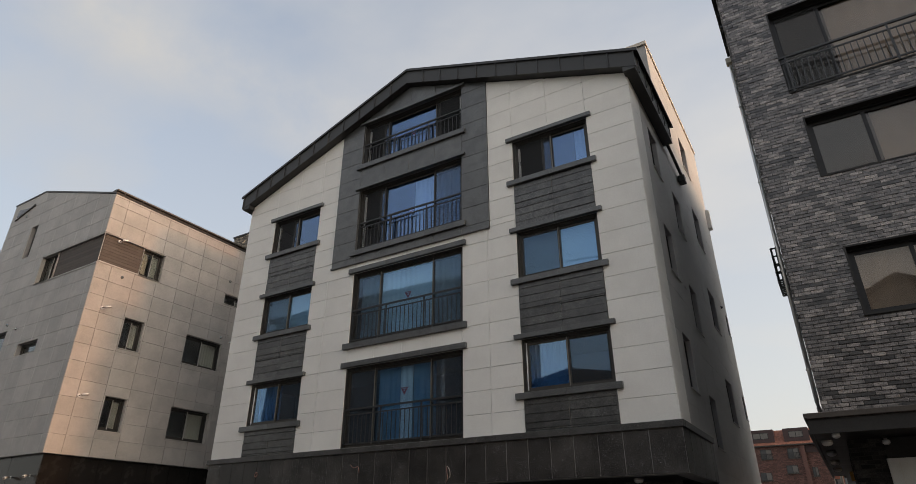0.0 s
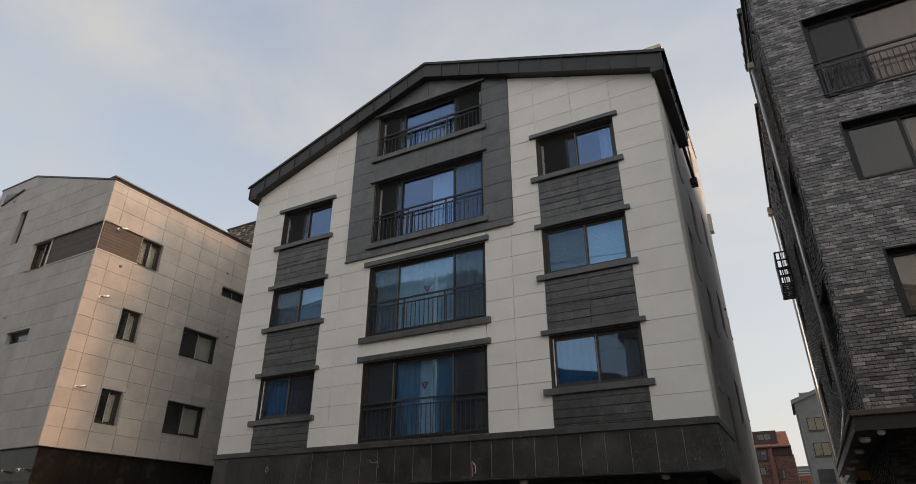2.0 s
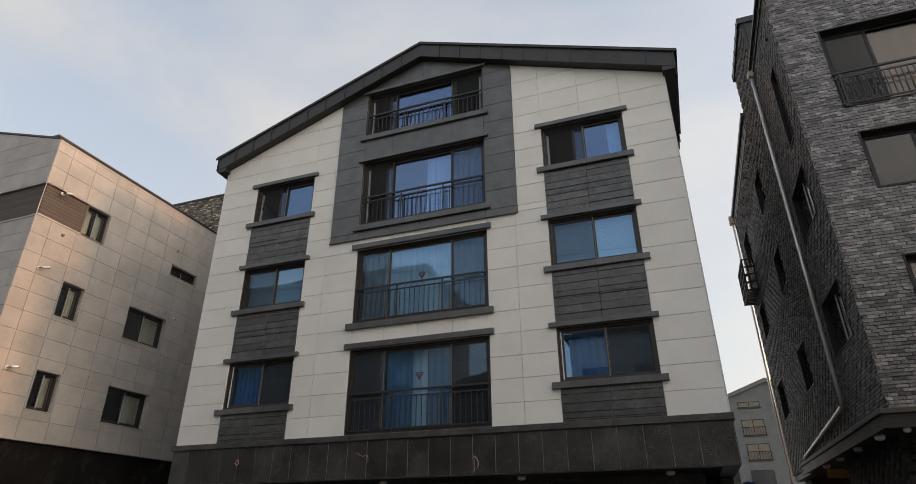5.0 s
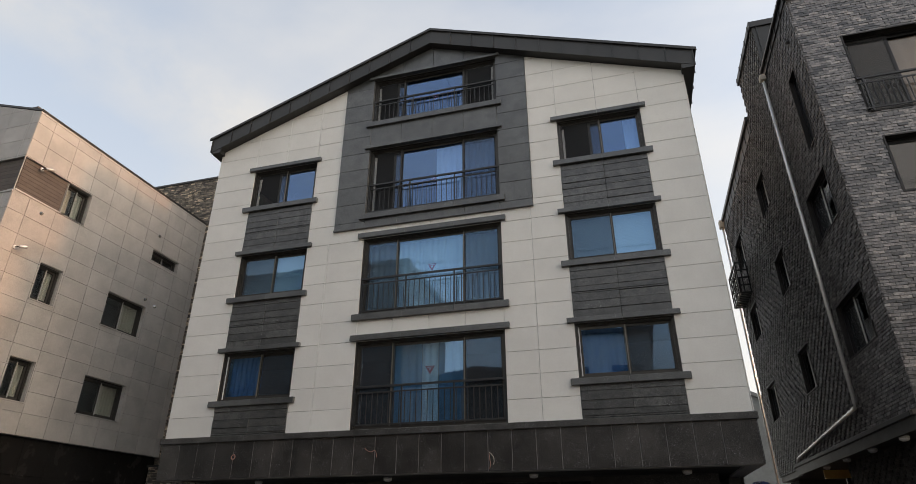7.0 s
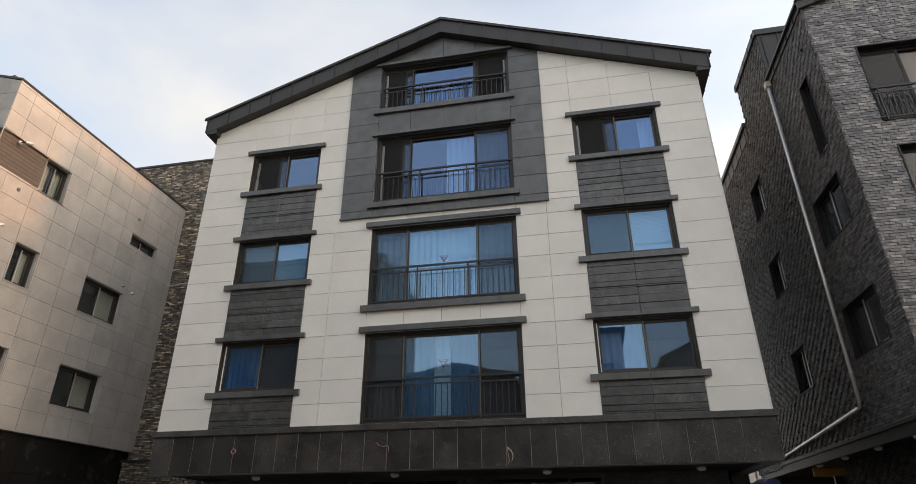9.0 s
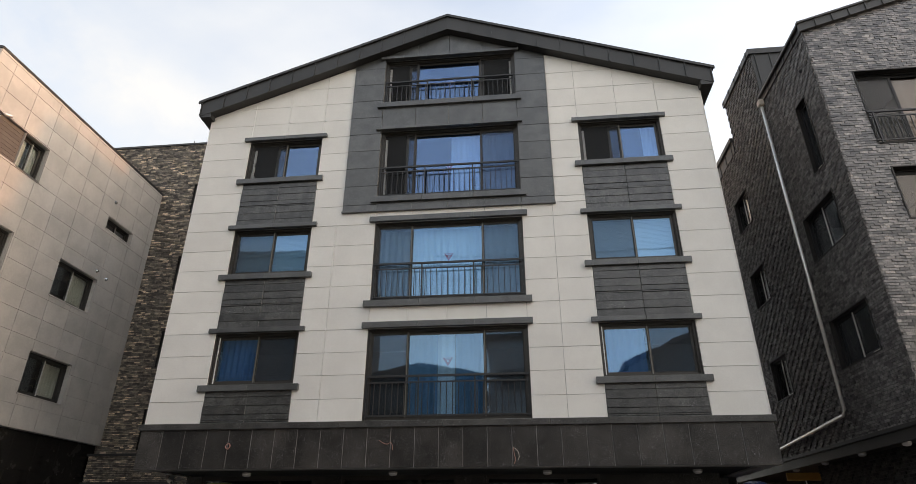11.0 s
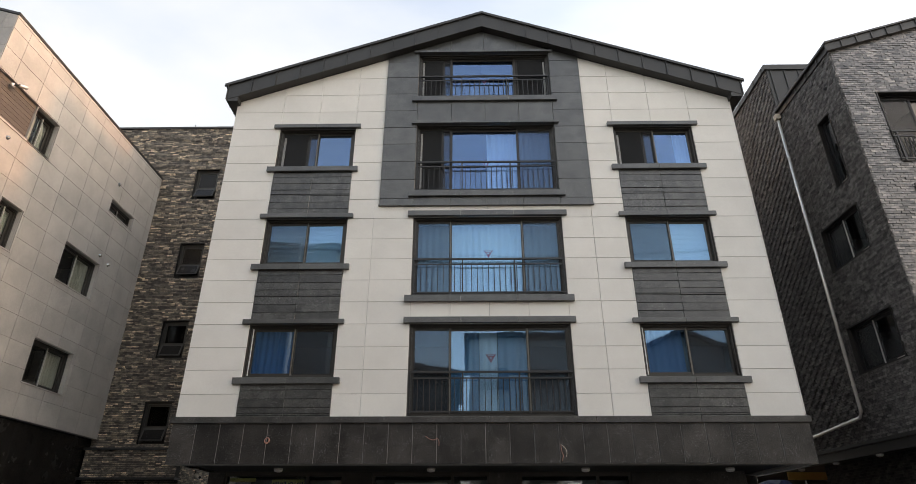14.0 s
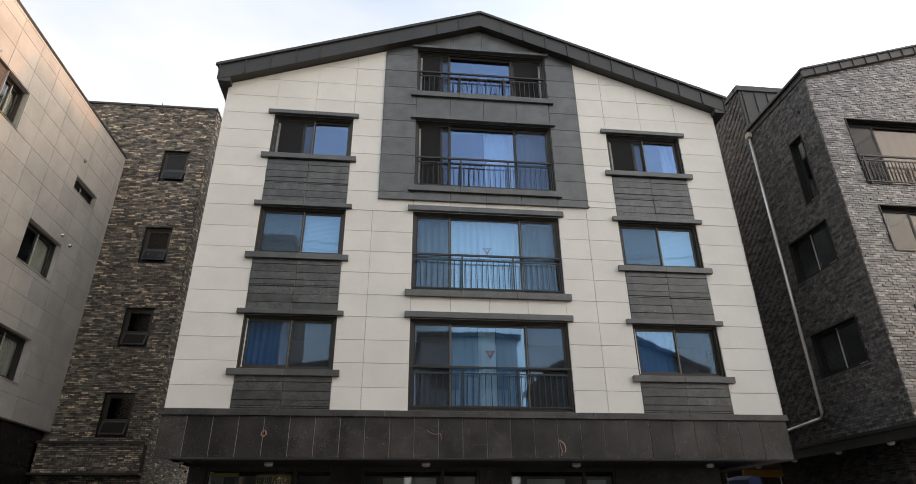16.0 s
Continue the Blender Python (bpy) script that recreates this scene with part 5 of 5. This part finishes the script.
# ---- details of the grey brick house ----
pipe = tagged(part("downpipe", Form().tube([(-0.2, 14.55, 12.9), (-0.2, 14.55, 3.95), (-0.2, 14.67, 3.84), (-0.18, 20.95, 3.45), (-0.18, 21.1, 3.34)], 0.045, 10), STEEL, smooth=True), "shiny steel rainwater pipe down the brick wall", "pipe", "rainwater pipes")
part("hopper", Form().box(-0.29, -0.13, 14.46, 14.64, 12.94, 13.12), CREAM, pipe, "pale metal rainwater head", bevel=0.02)
for z in (11.5, 9.2, 6.9, 4.6):
    part("bracket", ring(Form(), (-0.2, 14.55, z), (0, 0, 1), [(0, 0.056), (0.04, 0.056)]), STEEL, pipe)
pipe = tagged(part("downpipe", Form().tube([(-0.2, 24.8, 13.5), (-0.2, 24.8, 0.3)], 0.045, 10), STEEL, smooth=True), "shiny steel rainwater pipe at the rear corner", "pipe", "rainwater pipes")
part("hopper", Form().box(-0.32, -0.08, 24.68, 24.95, 13.3, 13.65), CREAM, pipe, "pale metal rainwater head", bevel=0.02)

rack = thing("balcony_rack", "black steel cage rack fixed high on the brick wall", "rack", at=(-0.35, 23.1, 9.4))
RX, RA, RB, RZ0, RZ1 = -0.53, 22.25, 24.0, 9.4, 10.6
for k in range(5):
    z = RZ0 + (RZ1 - RZ0) * k / 4
    part("hoop", Form().tube([(-0.1, RA, z), (RX, RA, z), (RX, RB, z), (-0.1, RB, z)], 0.034, 6), RAIL, rack)
for k in range(6):
    y = RA + (RB - RA) * k / 5
    part("upright", Form().tube([(RX, y, RZ0), (RX, y, RZ1)], 0.026, 6), RAIL, rack)
for x in (-0.16, -0.38):
    for y in (RA, RB):
        part("upright", Form().tube([(x, y, RZ0), (x, y, RZ1)], 0.026, 6), RAIL, rack)
for k in range(9):
    y = RA + 0.05 + (RB - RA - 0.1) * k / 8
    part("floor_bar", Form().box(RX, -0.1, y - 0.04, y + 0.04, RZ0 - 0.02, RZ0 + 0.02), RAIL, rack)

def verge(x, z):
    """A point on the sloping roof edge over the front."""
    return x, z + 0.315 * (x + 0.1)


def verge_strip(x0, x1, z0, z1, y0, y1):
    ends = [verge(x0, z0), verge(x1, z0), verge(x1, z1), verge(x0, z1)]
    return Form().prism([(x, y0, z) for x, z in ends], [(x, y1, z) for x, z in ends])


for i in range(13):
    x = -0.22 + 0.45 * i
    part("fascia_panel", verge_strip(x, x + 0.445, 13.05, 13.29, 11.60, 11.655), ROOF, brick)
    part("seam", verge_strip(x + 0.433, x + 0.457, 13.05, 13.30, 11.575, 11.598), ROOF, brick)
part("edge_trim", verge_strip(-0.25, 5.7, 13.295, 13.35, 11.555, 11.655), ROOF, brick)
for y in (12.2, 12.8, 13.4, 14.0):
    part("seam", Form().box(-0.18, -0.152, y - 0.012, y + 0.012, 13.08, 13.25), ROOF, brick)
for k in range(6):
    part("seam", Form().box(0.0 + 0.45 * k, 0.025 + 0.45 * k, 14.57, 14.61, 13.1, 15.15), ROOF, brick)
for k in range(5):
    part("seam", Form().box(-0.2, -0.18, 14.75 + 0.6 * k, 14.77 + 0.6 * k, 15.0, 15.2), ROOF, brick)
for k in range(11):
    part("seam", Form().box(-0.16, -0.142, 17.5 + 0.65 * k, 17.52 + 0.65 * k, 13.12, 13.55), ROOF, brick)
part("canopy_lip", Form().box(-0.40, 9.0, 11.28, 11.40, 3.15, 3.24), GUTTER_BROWN, brick, bevel=0.012)
part("canopy_lip", Form().box(-0.40, -0.28, 11.40, 20.78, 3.15, 3.24), CANOPY_BLACK, brick, bevel=0.012)
part("canopy_edge", Form().box(-0.38, 9.0, 11.30, 11.35, 2.92, 2.985), CANOPY_BLACK, brick)
part("canopy_edge", Form().box(-0.38, -0.33, 11.35, 20.78, 2.92, 2.985), CANOPY_BLACK, brick)
for y in (12.55, 14.35, 16.25, 18.1):
    ceiling_lamp(-0.18, y, 2.96, "lamps under the canopy", 0.85)
for x, y, z in ((-0.02, 11.5, 2.96), (0.66, 12.5, 2.93)):
    spot = tagged(part("spotlight", ring(Form(), (x, y, z), (0, 0, -1), [(0, 0.025), (0.02, 0.025), (0.03, 0.055), (0.075, 0.06), (0.1, 0.03)]), LAMP_WHITE, smooth=True), "small white spotlight fixed under the canopy edge", "lamp", "spotlights under the canopy")
    part("mount", Form().box(x - 0.03, x + 0.03, y - 0.03, y + 0.03, z, z + 0.03), RAIL, spot)
curtain(R_FRONT, 1.75, 4.2, 9.6, 11.55, -0.27, SAND_CLOTH, "beige curtain drawn behind the balcony window", 0.01, 0.3)
curtain(R_FRONT, 1.9, 2.8, 7.6, 8.75, -0.27, SAND_CLOTH, "beige curtain drawn behind the window", 0.01, 0.3)
curtain(R_FRONT, 0.95, 2.8, 4.85, 5.98, -0.27, SAND_CLOTH, "beige curtain drawn behind the window", 0.01, 0.3)

# under the canopy and in the lane
YELLOW_BEAM = surface("yellow_painted_beam", (0.58, 0.38, 0.11), (0.70, 0.48, 0.16), 5, 0.6)
gate = thing("height_bar", "yellow painted steel bar on posts beside the lane", "barrier", at=(0.8, 19.4, 0))
part("bar", Form().box(0.05, 1.45, 19.4, 19.5, 2.74, 2.975), YELLOW_BEAM, gate)
for x in (0.62, 1.4):
    part("post", Form().box(x - 0.05, x + 0.05, 19.4, 19.5, 0, 2.74), RAIL, gate)
TARP = surface("blue_tarpaulin", (0.012, 0.028, 0.10), (0.022, 0.048, 0.16), 3, 0.6, 0.4, 20)
tarp = Form()
TX, TW = -2.30, 0.23
for i in range(9):
    a = math.pi * i / 8
    for y, rise in ((14.9, 0.50), (15.7, 0.56), (16.6, 0.52), (17.4, 0.46)):
        tarp.v.append((TX - TW * math.cos(a), y, 1.9 + rise * math.sin(a) ** 0.6))
tarp.f += [(4 * i + k, 4 * i + k + 1, 4 * i + k + 5, 4 * i + k + 4) for i in range(8) for k in range(3)]
low = len(tarp.v)
tarp.v += [(TX - TW - 0.01, y, 0.05) for y in (14.9, 15.7, 16.6, 17.4)] + [(TX + TW + 0.03, y, 0.05) for y in (14.9, 15.7, 16.6, 17.4)]
tarp.f += [(low + k, low + k + 1, k + 1, k) for k in range(3)] + [(32 + k, 33 + k, low + 5 + k, low + 4 + k) for k in range(3)]
tarp.f += [tuple(4 * i for i in range(9)) + (low + 4, low), (low + 3, low + 7) + tuple(4 * i + 3 for i in range(8, -1, -1))]
tagged(part("covered_stack", tarp, TARP), "narrow stack under a blue tarpaulin against the side wall", "stack")
awning = tagged(part("sign_panel", Form().box(0.6, 2.6, 12.53, 12.58, 2.2, 2.62), BOARD), "pale ribbed panel fixed to the wall under the canopy", "panel")
for k in range(4):
    part("rib", Form().box(0.75 + 0.45 * k, 0.77 + 0.45 * k, 12.515, 12.53, 2.2, 2.62), ALUMINIUM, awning)
tagged(part("drain_pipe", Form().tube([(-2.44, 16.0, 12.35), (-2.44, 16.3, 12.3), (-2.44, 18.1, 12.1), (-2.44, 18.15, 12.0)], 0.05, 8), RAIL, smooth=True), "dark rainwater pipe under the roof edge", "pipe")
tagged(part("pipe_hopper", Form().box(-2.55, -2.34, 18.05, 18.35, 11.82, 12.06), RAIL, bevel=0.02), "dark rainwater head on the side wall", "pipe")
part("bay", Form().box(-2.56, -2.42, 23.65, 23.95, 12.6, 13.4), STUCCO, house)

# ---- houses farther back ----
def far_windows(owner, wall, spots, w, h, rails=False, panes=None):
    for u, v in spots:
        win = part("window", wall.slab(Form(), u, u + w, v, v + h, -0.05, 0.06), RAIL, owner)
        part("pane", wall.slab(Form(), u + 0.08, u + w / 2 - 0.04, v + 0.08, v + h - 0.08, 0.0, 0.07), panes or DARK_PANE, win)
        part("pane", wall.slab(Form(), u + w / 2 + 0.04, u + w - 0.08, v + 0.08, v + h - 0.08, 0.0, 0.07), panes or PALE_PANE, win)
        part("sill", wall.slab(Form(), u - 0.1, u + w + 0.1, v - 0.12, v, 0, 0.12), FRAME, win)
        if rails:
            part("rail", wall.slab(Form(), u - 0.1, u + w + 0.1, v + h * 0.5, v + h * 0.5 + 0.06, 0.15, 0.2), RAIL, win)
            for k in range(9):
                part("baluster", wall.slab(Form(), u + w * k / 8 - 0.02, u + w * k / 8 + 0.02, v, v + h * 0.5, 0.16, 0.19), RAIL, win)


DARK_RENDER = surface("dark_render", (0.09, 0.09, 0.088), (0.13, 0.13, 0.126), 1.5, 0.8)
DARK_PANE = surface("far_dark_pane", (0.03, 0.033, 0.036), (0.05, 0.053, 0.056), 1, 0.15)
PALE_PANE = surface("far_curtained_pane", (0.10, 0.095, 0.085), (0.15, 0.14, 0.125), 1, 0.3)
far_grey = thing("far_grey_house", "grey rendered apartment house with a gable, far down the lane", "building", at=(4, 88, 0))
FG = Wall((0, 85.0, 0), (1, 0, 0), (0, -1, 0))
FGX = -0.45
part("wall", FG.sheet(Form(), [(FGX, 0), (FGX + 13, 0), (FGX + 13, 16.3), (FGX + 7.5, 18.9), (FGX, 16.1)], -8, 0), SLATE_GREY, far_grey)
f = Form()
FG.sheet(f, [(FGX - 0.3, 15.9), (FGX - 0.3, 16.4), (FGX + 7.5, 19.3), (FGX + 7.5, 18.8)], -8.2, 0.3)
FG.sheet(f, [(FGX + 7.5, 18.8), (FGX + 7.5, 19.3), (FGX + 13.3, 16.5), (FGX + 13.3, 16.0)], -8.2, 0.3)
part("roof", f, SLATE_GREY, far_grey)
part("roof_room", FG.slab(Form(), FGX + 0.8, FGX + 4.5, 16.0, 17.6, -6, -2), SLATE_GREY, far_grey)
BEIGE_PANE = surface("far_beige_blind_pane", (0.14, 0.125, 0.09), (0.22, 0.195, 0.14), 1.2, 0.3)
far_windows(far_grey, FG, [(FGX + 0.9, 12.72), (FGX + 0.95, 9.84)], 1.7, 1.5, panes=BEIGE_PANE)
far_windows(far_grey, FG, [(FGX + 0.75, 6.9)], 1.7, 1.5, panes=DARK_PANE)
far_windows(far_grey, FG, [(FGX + 3.8, 12.35), (FGX + 3.85, 9.45)], 2.6, 1.9, True, panes=BEIGE_PANE)
far_windows(far_grey, FG, [(FGX + 3.75, 6.4)], 2.6, 1.9, panes=DARK_PANE)
far_windows(far_grey, FG, [(FGX + 3.75, 15.75)], 2.6, 0.7, panes=BEIGE_PANE)
part("downpipe", Form().tube([(FGX + 0.2, 84.9, 15.5), (FGX + 0.2, 84.9, 0)], 0.07, 6), SLATE_GREY, far_grey)

far_pale = thing("far_pale_house", "pale rendered low house beside the grey one, far down the lane", "building", at=(19, 88, 0))
part("wall", FG.slab(Form(), 12.62, 26.0, 0, 9.4, -8, -0.2), GREY_PANEL, far_pale)
part("roof", FG.slab(Form(), 12.6, 26.3, 9.4, 9.75, -8.2, 0.1), ROOF, far_pale)
far_windows(far_pale, Wall((0, FG.o.y + 0.2, 0), (1, 0, 0), (0, -1, 0)), [(15.6, 6.4), (20.2, 6.4)], 1.7, 1.5, panes=BEIGE_PANE)

far_red = thing("far_red_brick_house", "red-brown brick house with terracotta tiled roof, far down the lane", "building", at=(-6, 112, 0))
FR = Wall((0, 110.0, 0), (1, 0, 0), (0, -1, 0))
part("wall", FR.slab(Form(), -14.0, -4.75, 0, 14.1, -9, 0), MORTAR, far_red)
wing = part("side_wing", FR.slab(Form(), -4.75, -1.9, 0, 12.8, -9, -0.5), MORTAR, far_red)
part("metal_parapet", FR.slab(Form(), -4.72, -2.05, 12.8, 14.2, -8, -0.35), MAROON, far_red)
for k in range(7):
    part("seam", FR.slab(Form(), -4.6 + 0.38 * k, -4.55 + 0.38 * k, 12.8, 14.2, -0.35, -0.3), MAROON, far_red)
part("roof_deck", Form().prism([(-14.0, 109.7, 14.05), (-2.1, 109.7, 14.05), (-2.5, 112.0, 16.5), (-14.0, 112.0, 16.5)], [(-14.0, 118.7, 14.05), (-2.1, 118.7, 14.05), (-2.5, 114.0, 16.5), (-14.0, 114.0, 16.5)]), TERRACOTTA, far_red)
f = Form()
for r in range(13):
    for c in range(42):
        z, y, x = 14.05 + 0.188 * r, 109.6 + 0.176 * r, -14.0 + 0.285 * c - 0.02 * r
        f.prism([(x, y - 0.06, z), (x + 0.25, y - 0.06, z), (x + 0.25, y + 0.12, z + 0.2), (x, y + 0.12, z + 0.2)], [(x, y + 0.04, z - 0.04), (x + 0.25, y + 0.04, z - 0.04), (x + 0.25, y + 0.2, z + 0.16), (x, y + 0.2, z + 0.16)])
tagged(part("roof_tiles", f, TERRACOTTA, far_red), kind="stuff")
part("eave", FR.slab(Form(), -14.1, -2.0, 13.9, 14.08, -0.2, 0.45), FRAME, far_red)
for x0, x1 in ((-12.4, -8.6), (-7.25, -3.7)):
    dormer = part("dormer", FR.slab(Form(), x0, x1, 14.5, 16.45, -2.5, 0.1), MAROON, far_red)
    part("window", FR.slab(Form(), x0 + 0.75, x1 - 0.8, 15.05, 16.0, 0.05, 0.13), RAIL, dormer)
    part("pane", FR.slab(Form(), x0 + 0.83, (x0 + x1) / 2 - 0.08, 15.13, 15.92, 0.1, 0.14), PALE_PANE, dormer)
    part("pane", FR.slab(Form(), (x0 + x1) / 2 + 0.02, x1 - 0.88, 15.13, 15.92, 0.1, 0.14), PALE_PANE, dormer)
far_windows(far_red, FR, [(-11.0, 12.05), (-7.2, 12.05)], 1.6, 1.45, True)
far_windows(far_red, FR, [(-11.6, 9.0), (-7.8, 9.9), (-11.4, 6.0), (-7.8, 6.4)], 1.6, 1.15)
far_windows(far_red, Wall((0, 110.5, 0), (1, 0, 0), (0, -1, 0)), [(-4.4, 9.4), (-4.4, 6.4)], 0.8, 1.3)
part("pillar", FR.slab(Form(), -5.35, -4.75, 0, 14.0, 0.0, 0.22), RED_BRICK, far_red)
brickwork(FR, -14.0, -5.36, 3.0, 13.9, [], RED_BRICK, far_red, 0.42, 0.14, 0.02)
brickwork(Wall((0, 110.5, 0), (1, 0, 0), (0, -1, 0)), -4.75, -1.9, 3.0, 12.8, [], RED_BRICK, wing, 0.42, 0.14, 0.02)

far_orange = thing("far_orange_house", "orange brick house with white balcony rails, far down the lane", "building", at=(-0.5, 126, 0))
FO = Wall((0, 124.0, 0), (1, 0, 0), (0, -1, 0))
part("wall", FO.slab(Form(), -3.6, 3.0, 0, 10.6, -6, 0), ORANGE_BRICK, far_orange)
part("roof_room", FO.slab(Form(), -2.6, 3.0, 10.6, 12.3, -6, -1.0), SLATE_GREY, far_orange)
for z in (10.75, 11.15, 11.55):
    part("rail", FO.slab(Form(), -3.5, 3.0, z, z + 0.12, -0.1, 0.0), ALUMINIUM, far_orange)
far_windows(far_orange, FO, [(-2.6, 8.3), (0.2, 8.3), (-2.6, 5.3)], 1.7, 1.5)

# ---- houses across the street, behind the camera ----
def street_house(name, label, x0, x1, eave, ridge_x, ridge, wall_material, roof_material, rows, face_y=-13.0):
    h = thing(name, label, "building", "houses across the street", at=((x0 + x1) / 2, face_y - 2, 0))
    face = Wall((0, face_y, 0), (1, 0, 0), (0, 1, 0))
    part("wall", face.sheet(Form(), [(x0, 0), (x1, 0), (x1, eave), (ridge_x, ridge), (x0, eave)], -9, 0), wall_material, h)
    f = Form()
    face.sheet(f, [(x0 - 0.3, eave - 0.1), (x0 - 0.3, eave + 0.25), (ridge_x, ridge + 0.3), (ridge_x, ridge + 0.02)], -9.2, 0.3)
    face.sheet(f, [(ridge_x, ridge + 0.02), (ridge_x, ridge + 0.3), (x1 + 0.3, eave + 0.25), (x1 + 0.3, eave - 0.1)], -9.2, 0.3)
    part("roof", f, roof_material, h)
    n = max(int((x1 - x0) / 3.2), 1)
    far_windows(h, face, [(x0 + (x1 - x0) * (i + 0.5) / n - 0.9, z) for i in range(n) for z in rows], 1.8, 1.3)
    return h


street_house("gabled_house", "grey rendered gabled house across the street", -0.8, 10.0, 11.1, 4.5, 13.5, SLATE_GREY, ROOF, (4.0, 6.9, 9.3))
street_house("flat_house", "pale rendered house across the street", -9.9, -3.3, 13.2, -6.6, 13.25, GREY_PANEL, ROOF, (4.0, 6.9, 9.8))
street_house("low_house", "low brick house across the street", -18.6, -10.7, 10.6, -14.5, 11.4, MORTAR, ROOF, (3.5, 6.0, 8.8))
# known from window reflections; brought near and raised to shade the grey house
street_house("tall_house", "dark rendered house across the street", -38.0, -18.2, 17.4, -26.5, 17.5, DARK_RENDER, ROOF, (4.0, 6.9, 9.8, 12.7), -7.5)
street_house("gabled_house", "pale rendered gabled house across the street", 11.5, 22.0, 10.0, 16.5, 12.0, GREY_PANEL, ROOF, (4.0, 6.9))
pole = thing("utility_pole", "concrete utility pole with cross arms and wires across the street", "pole", at=(-19.8, -5.1, 0))
part("mast", ring(Form(), (-19.8, -5.1, 0), (0, 0, 1), [(0, 0.19), (17.0, 0.10)]), CONCRETE, pole, smooth=True)
for z in (16.55, 16.0):
    part("cross_arm", Form().box(-20.6, -19.0, -5.22, -5.14, z, z + 0.09), STEEL, pole)
part("brace", Form().tube([(-19.8, -5.18, 16.0), (-19.05, -5.18, 15.2)], 0.03, 6), STEEL, pole)
for dx, z in ((-0.6, 16.65), (0.6, 16.65), (0.5, 16.1), (0.0, 15.2)):
    for side in (-1, 1):
        part("wire", Form().tube([(-19.8 + dx + side * 30 * i / 10, -5.18, z - 0.9 * (1 - (i / 5 - 1) ** 2)) for i in range(11)], 0.014, 5), RAIL, pole)
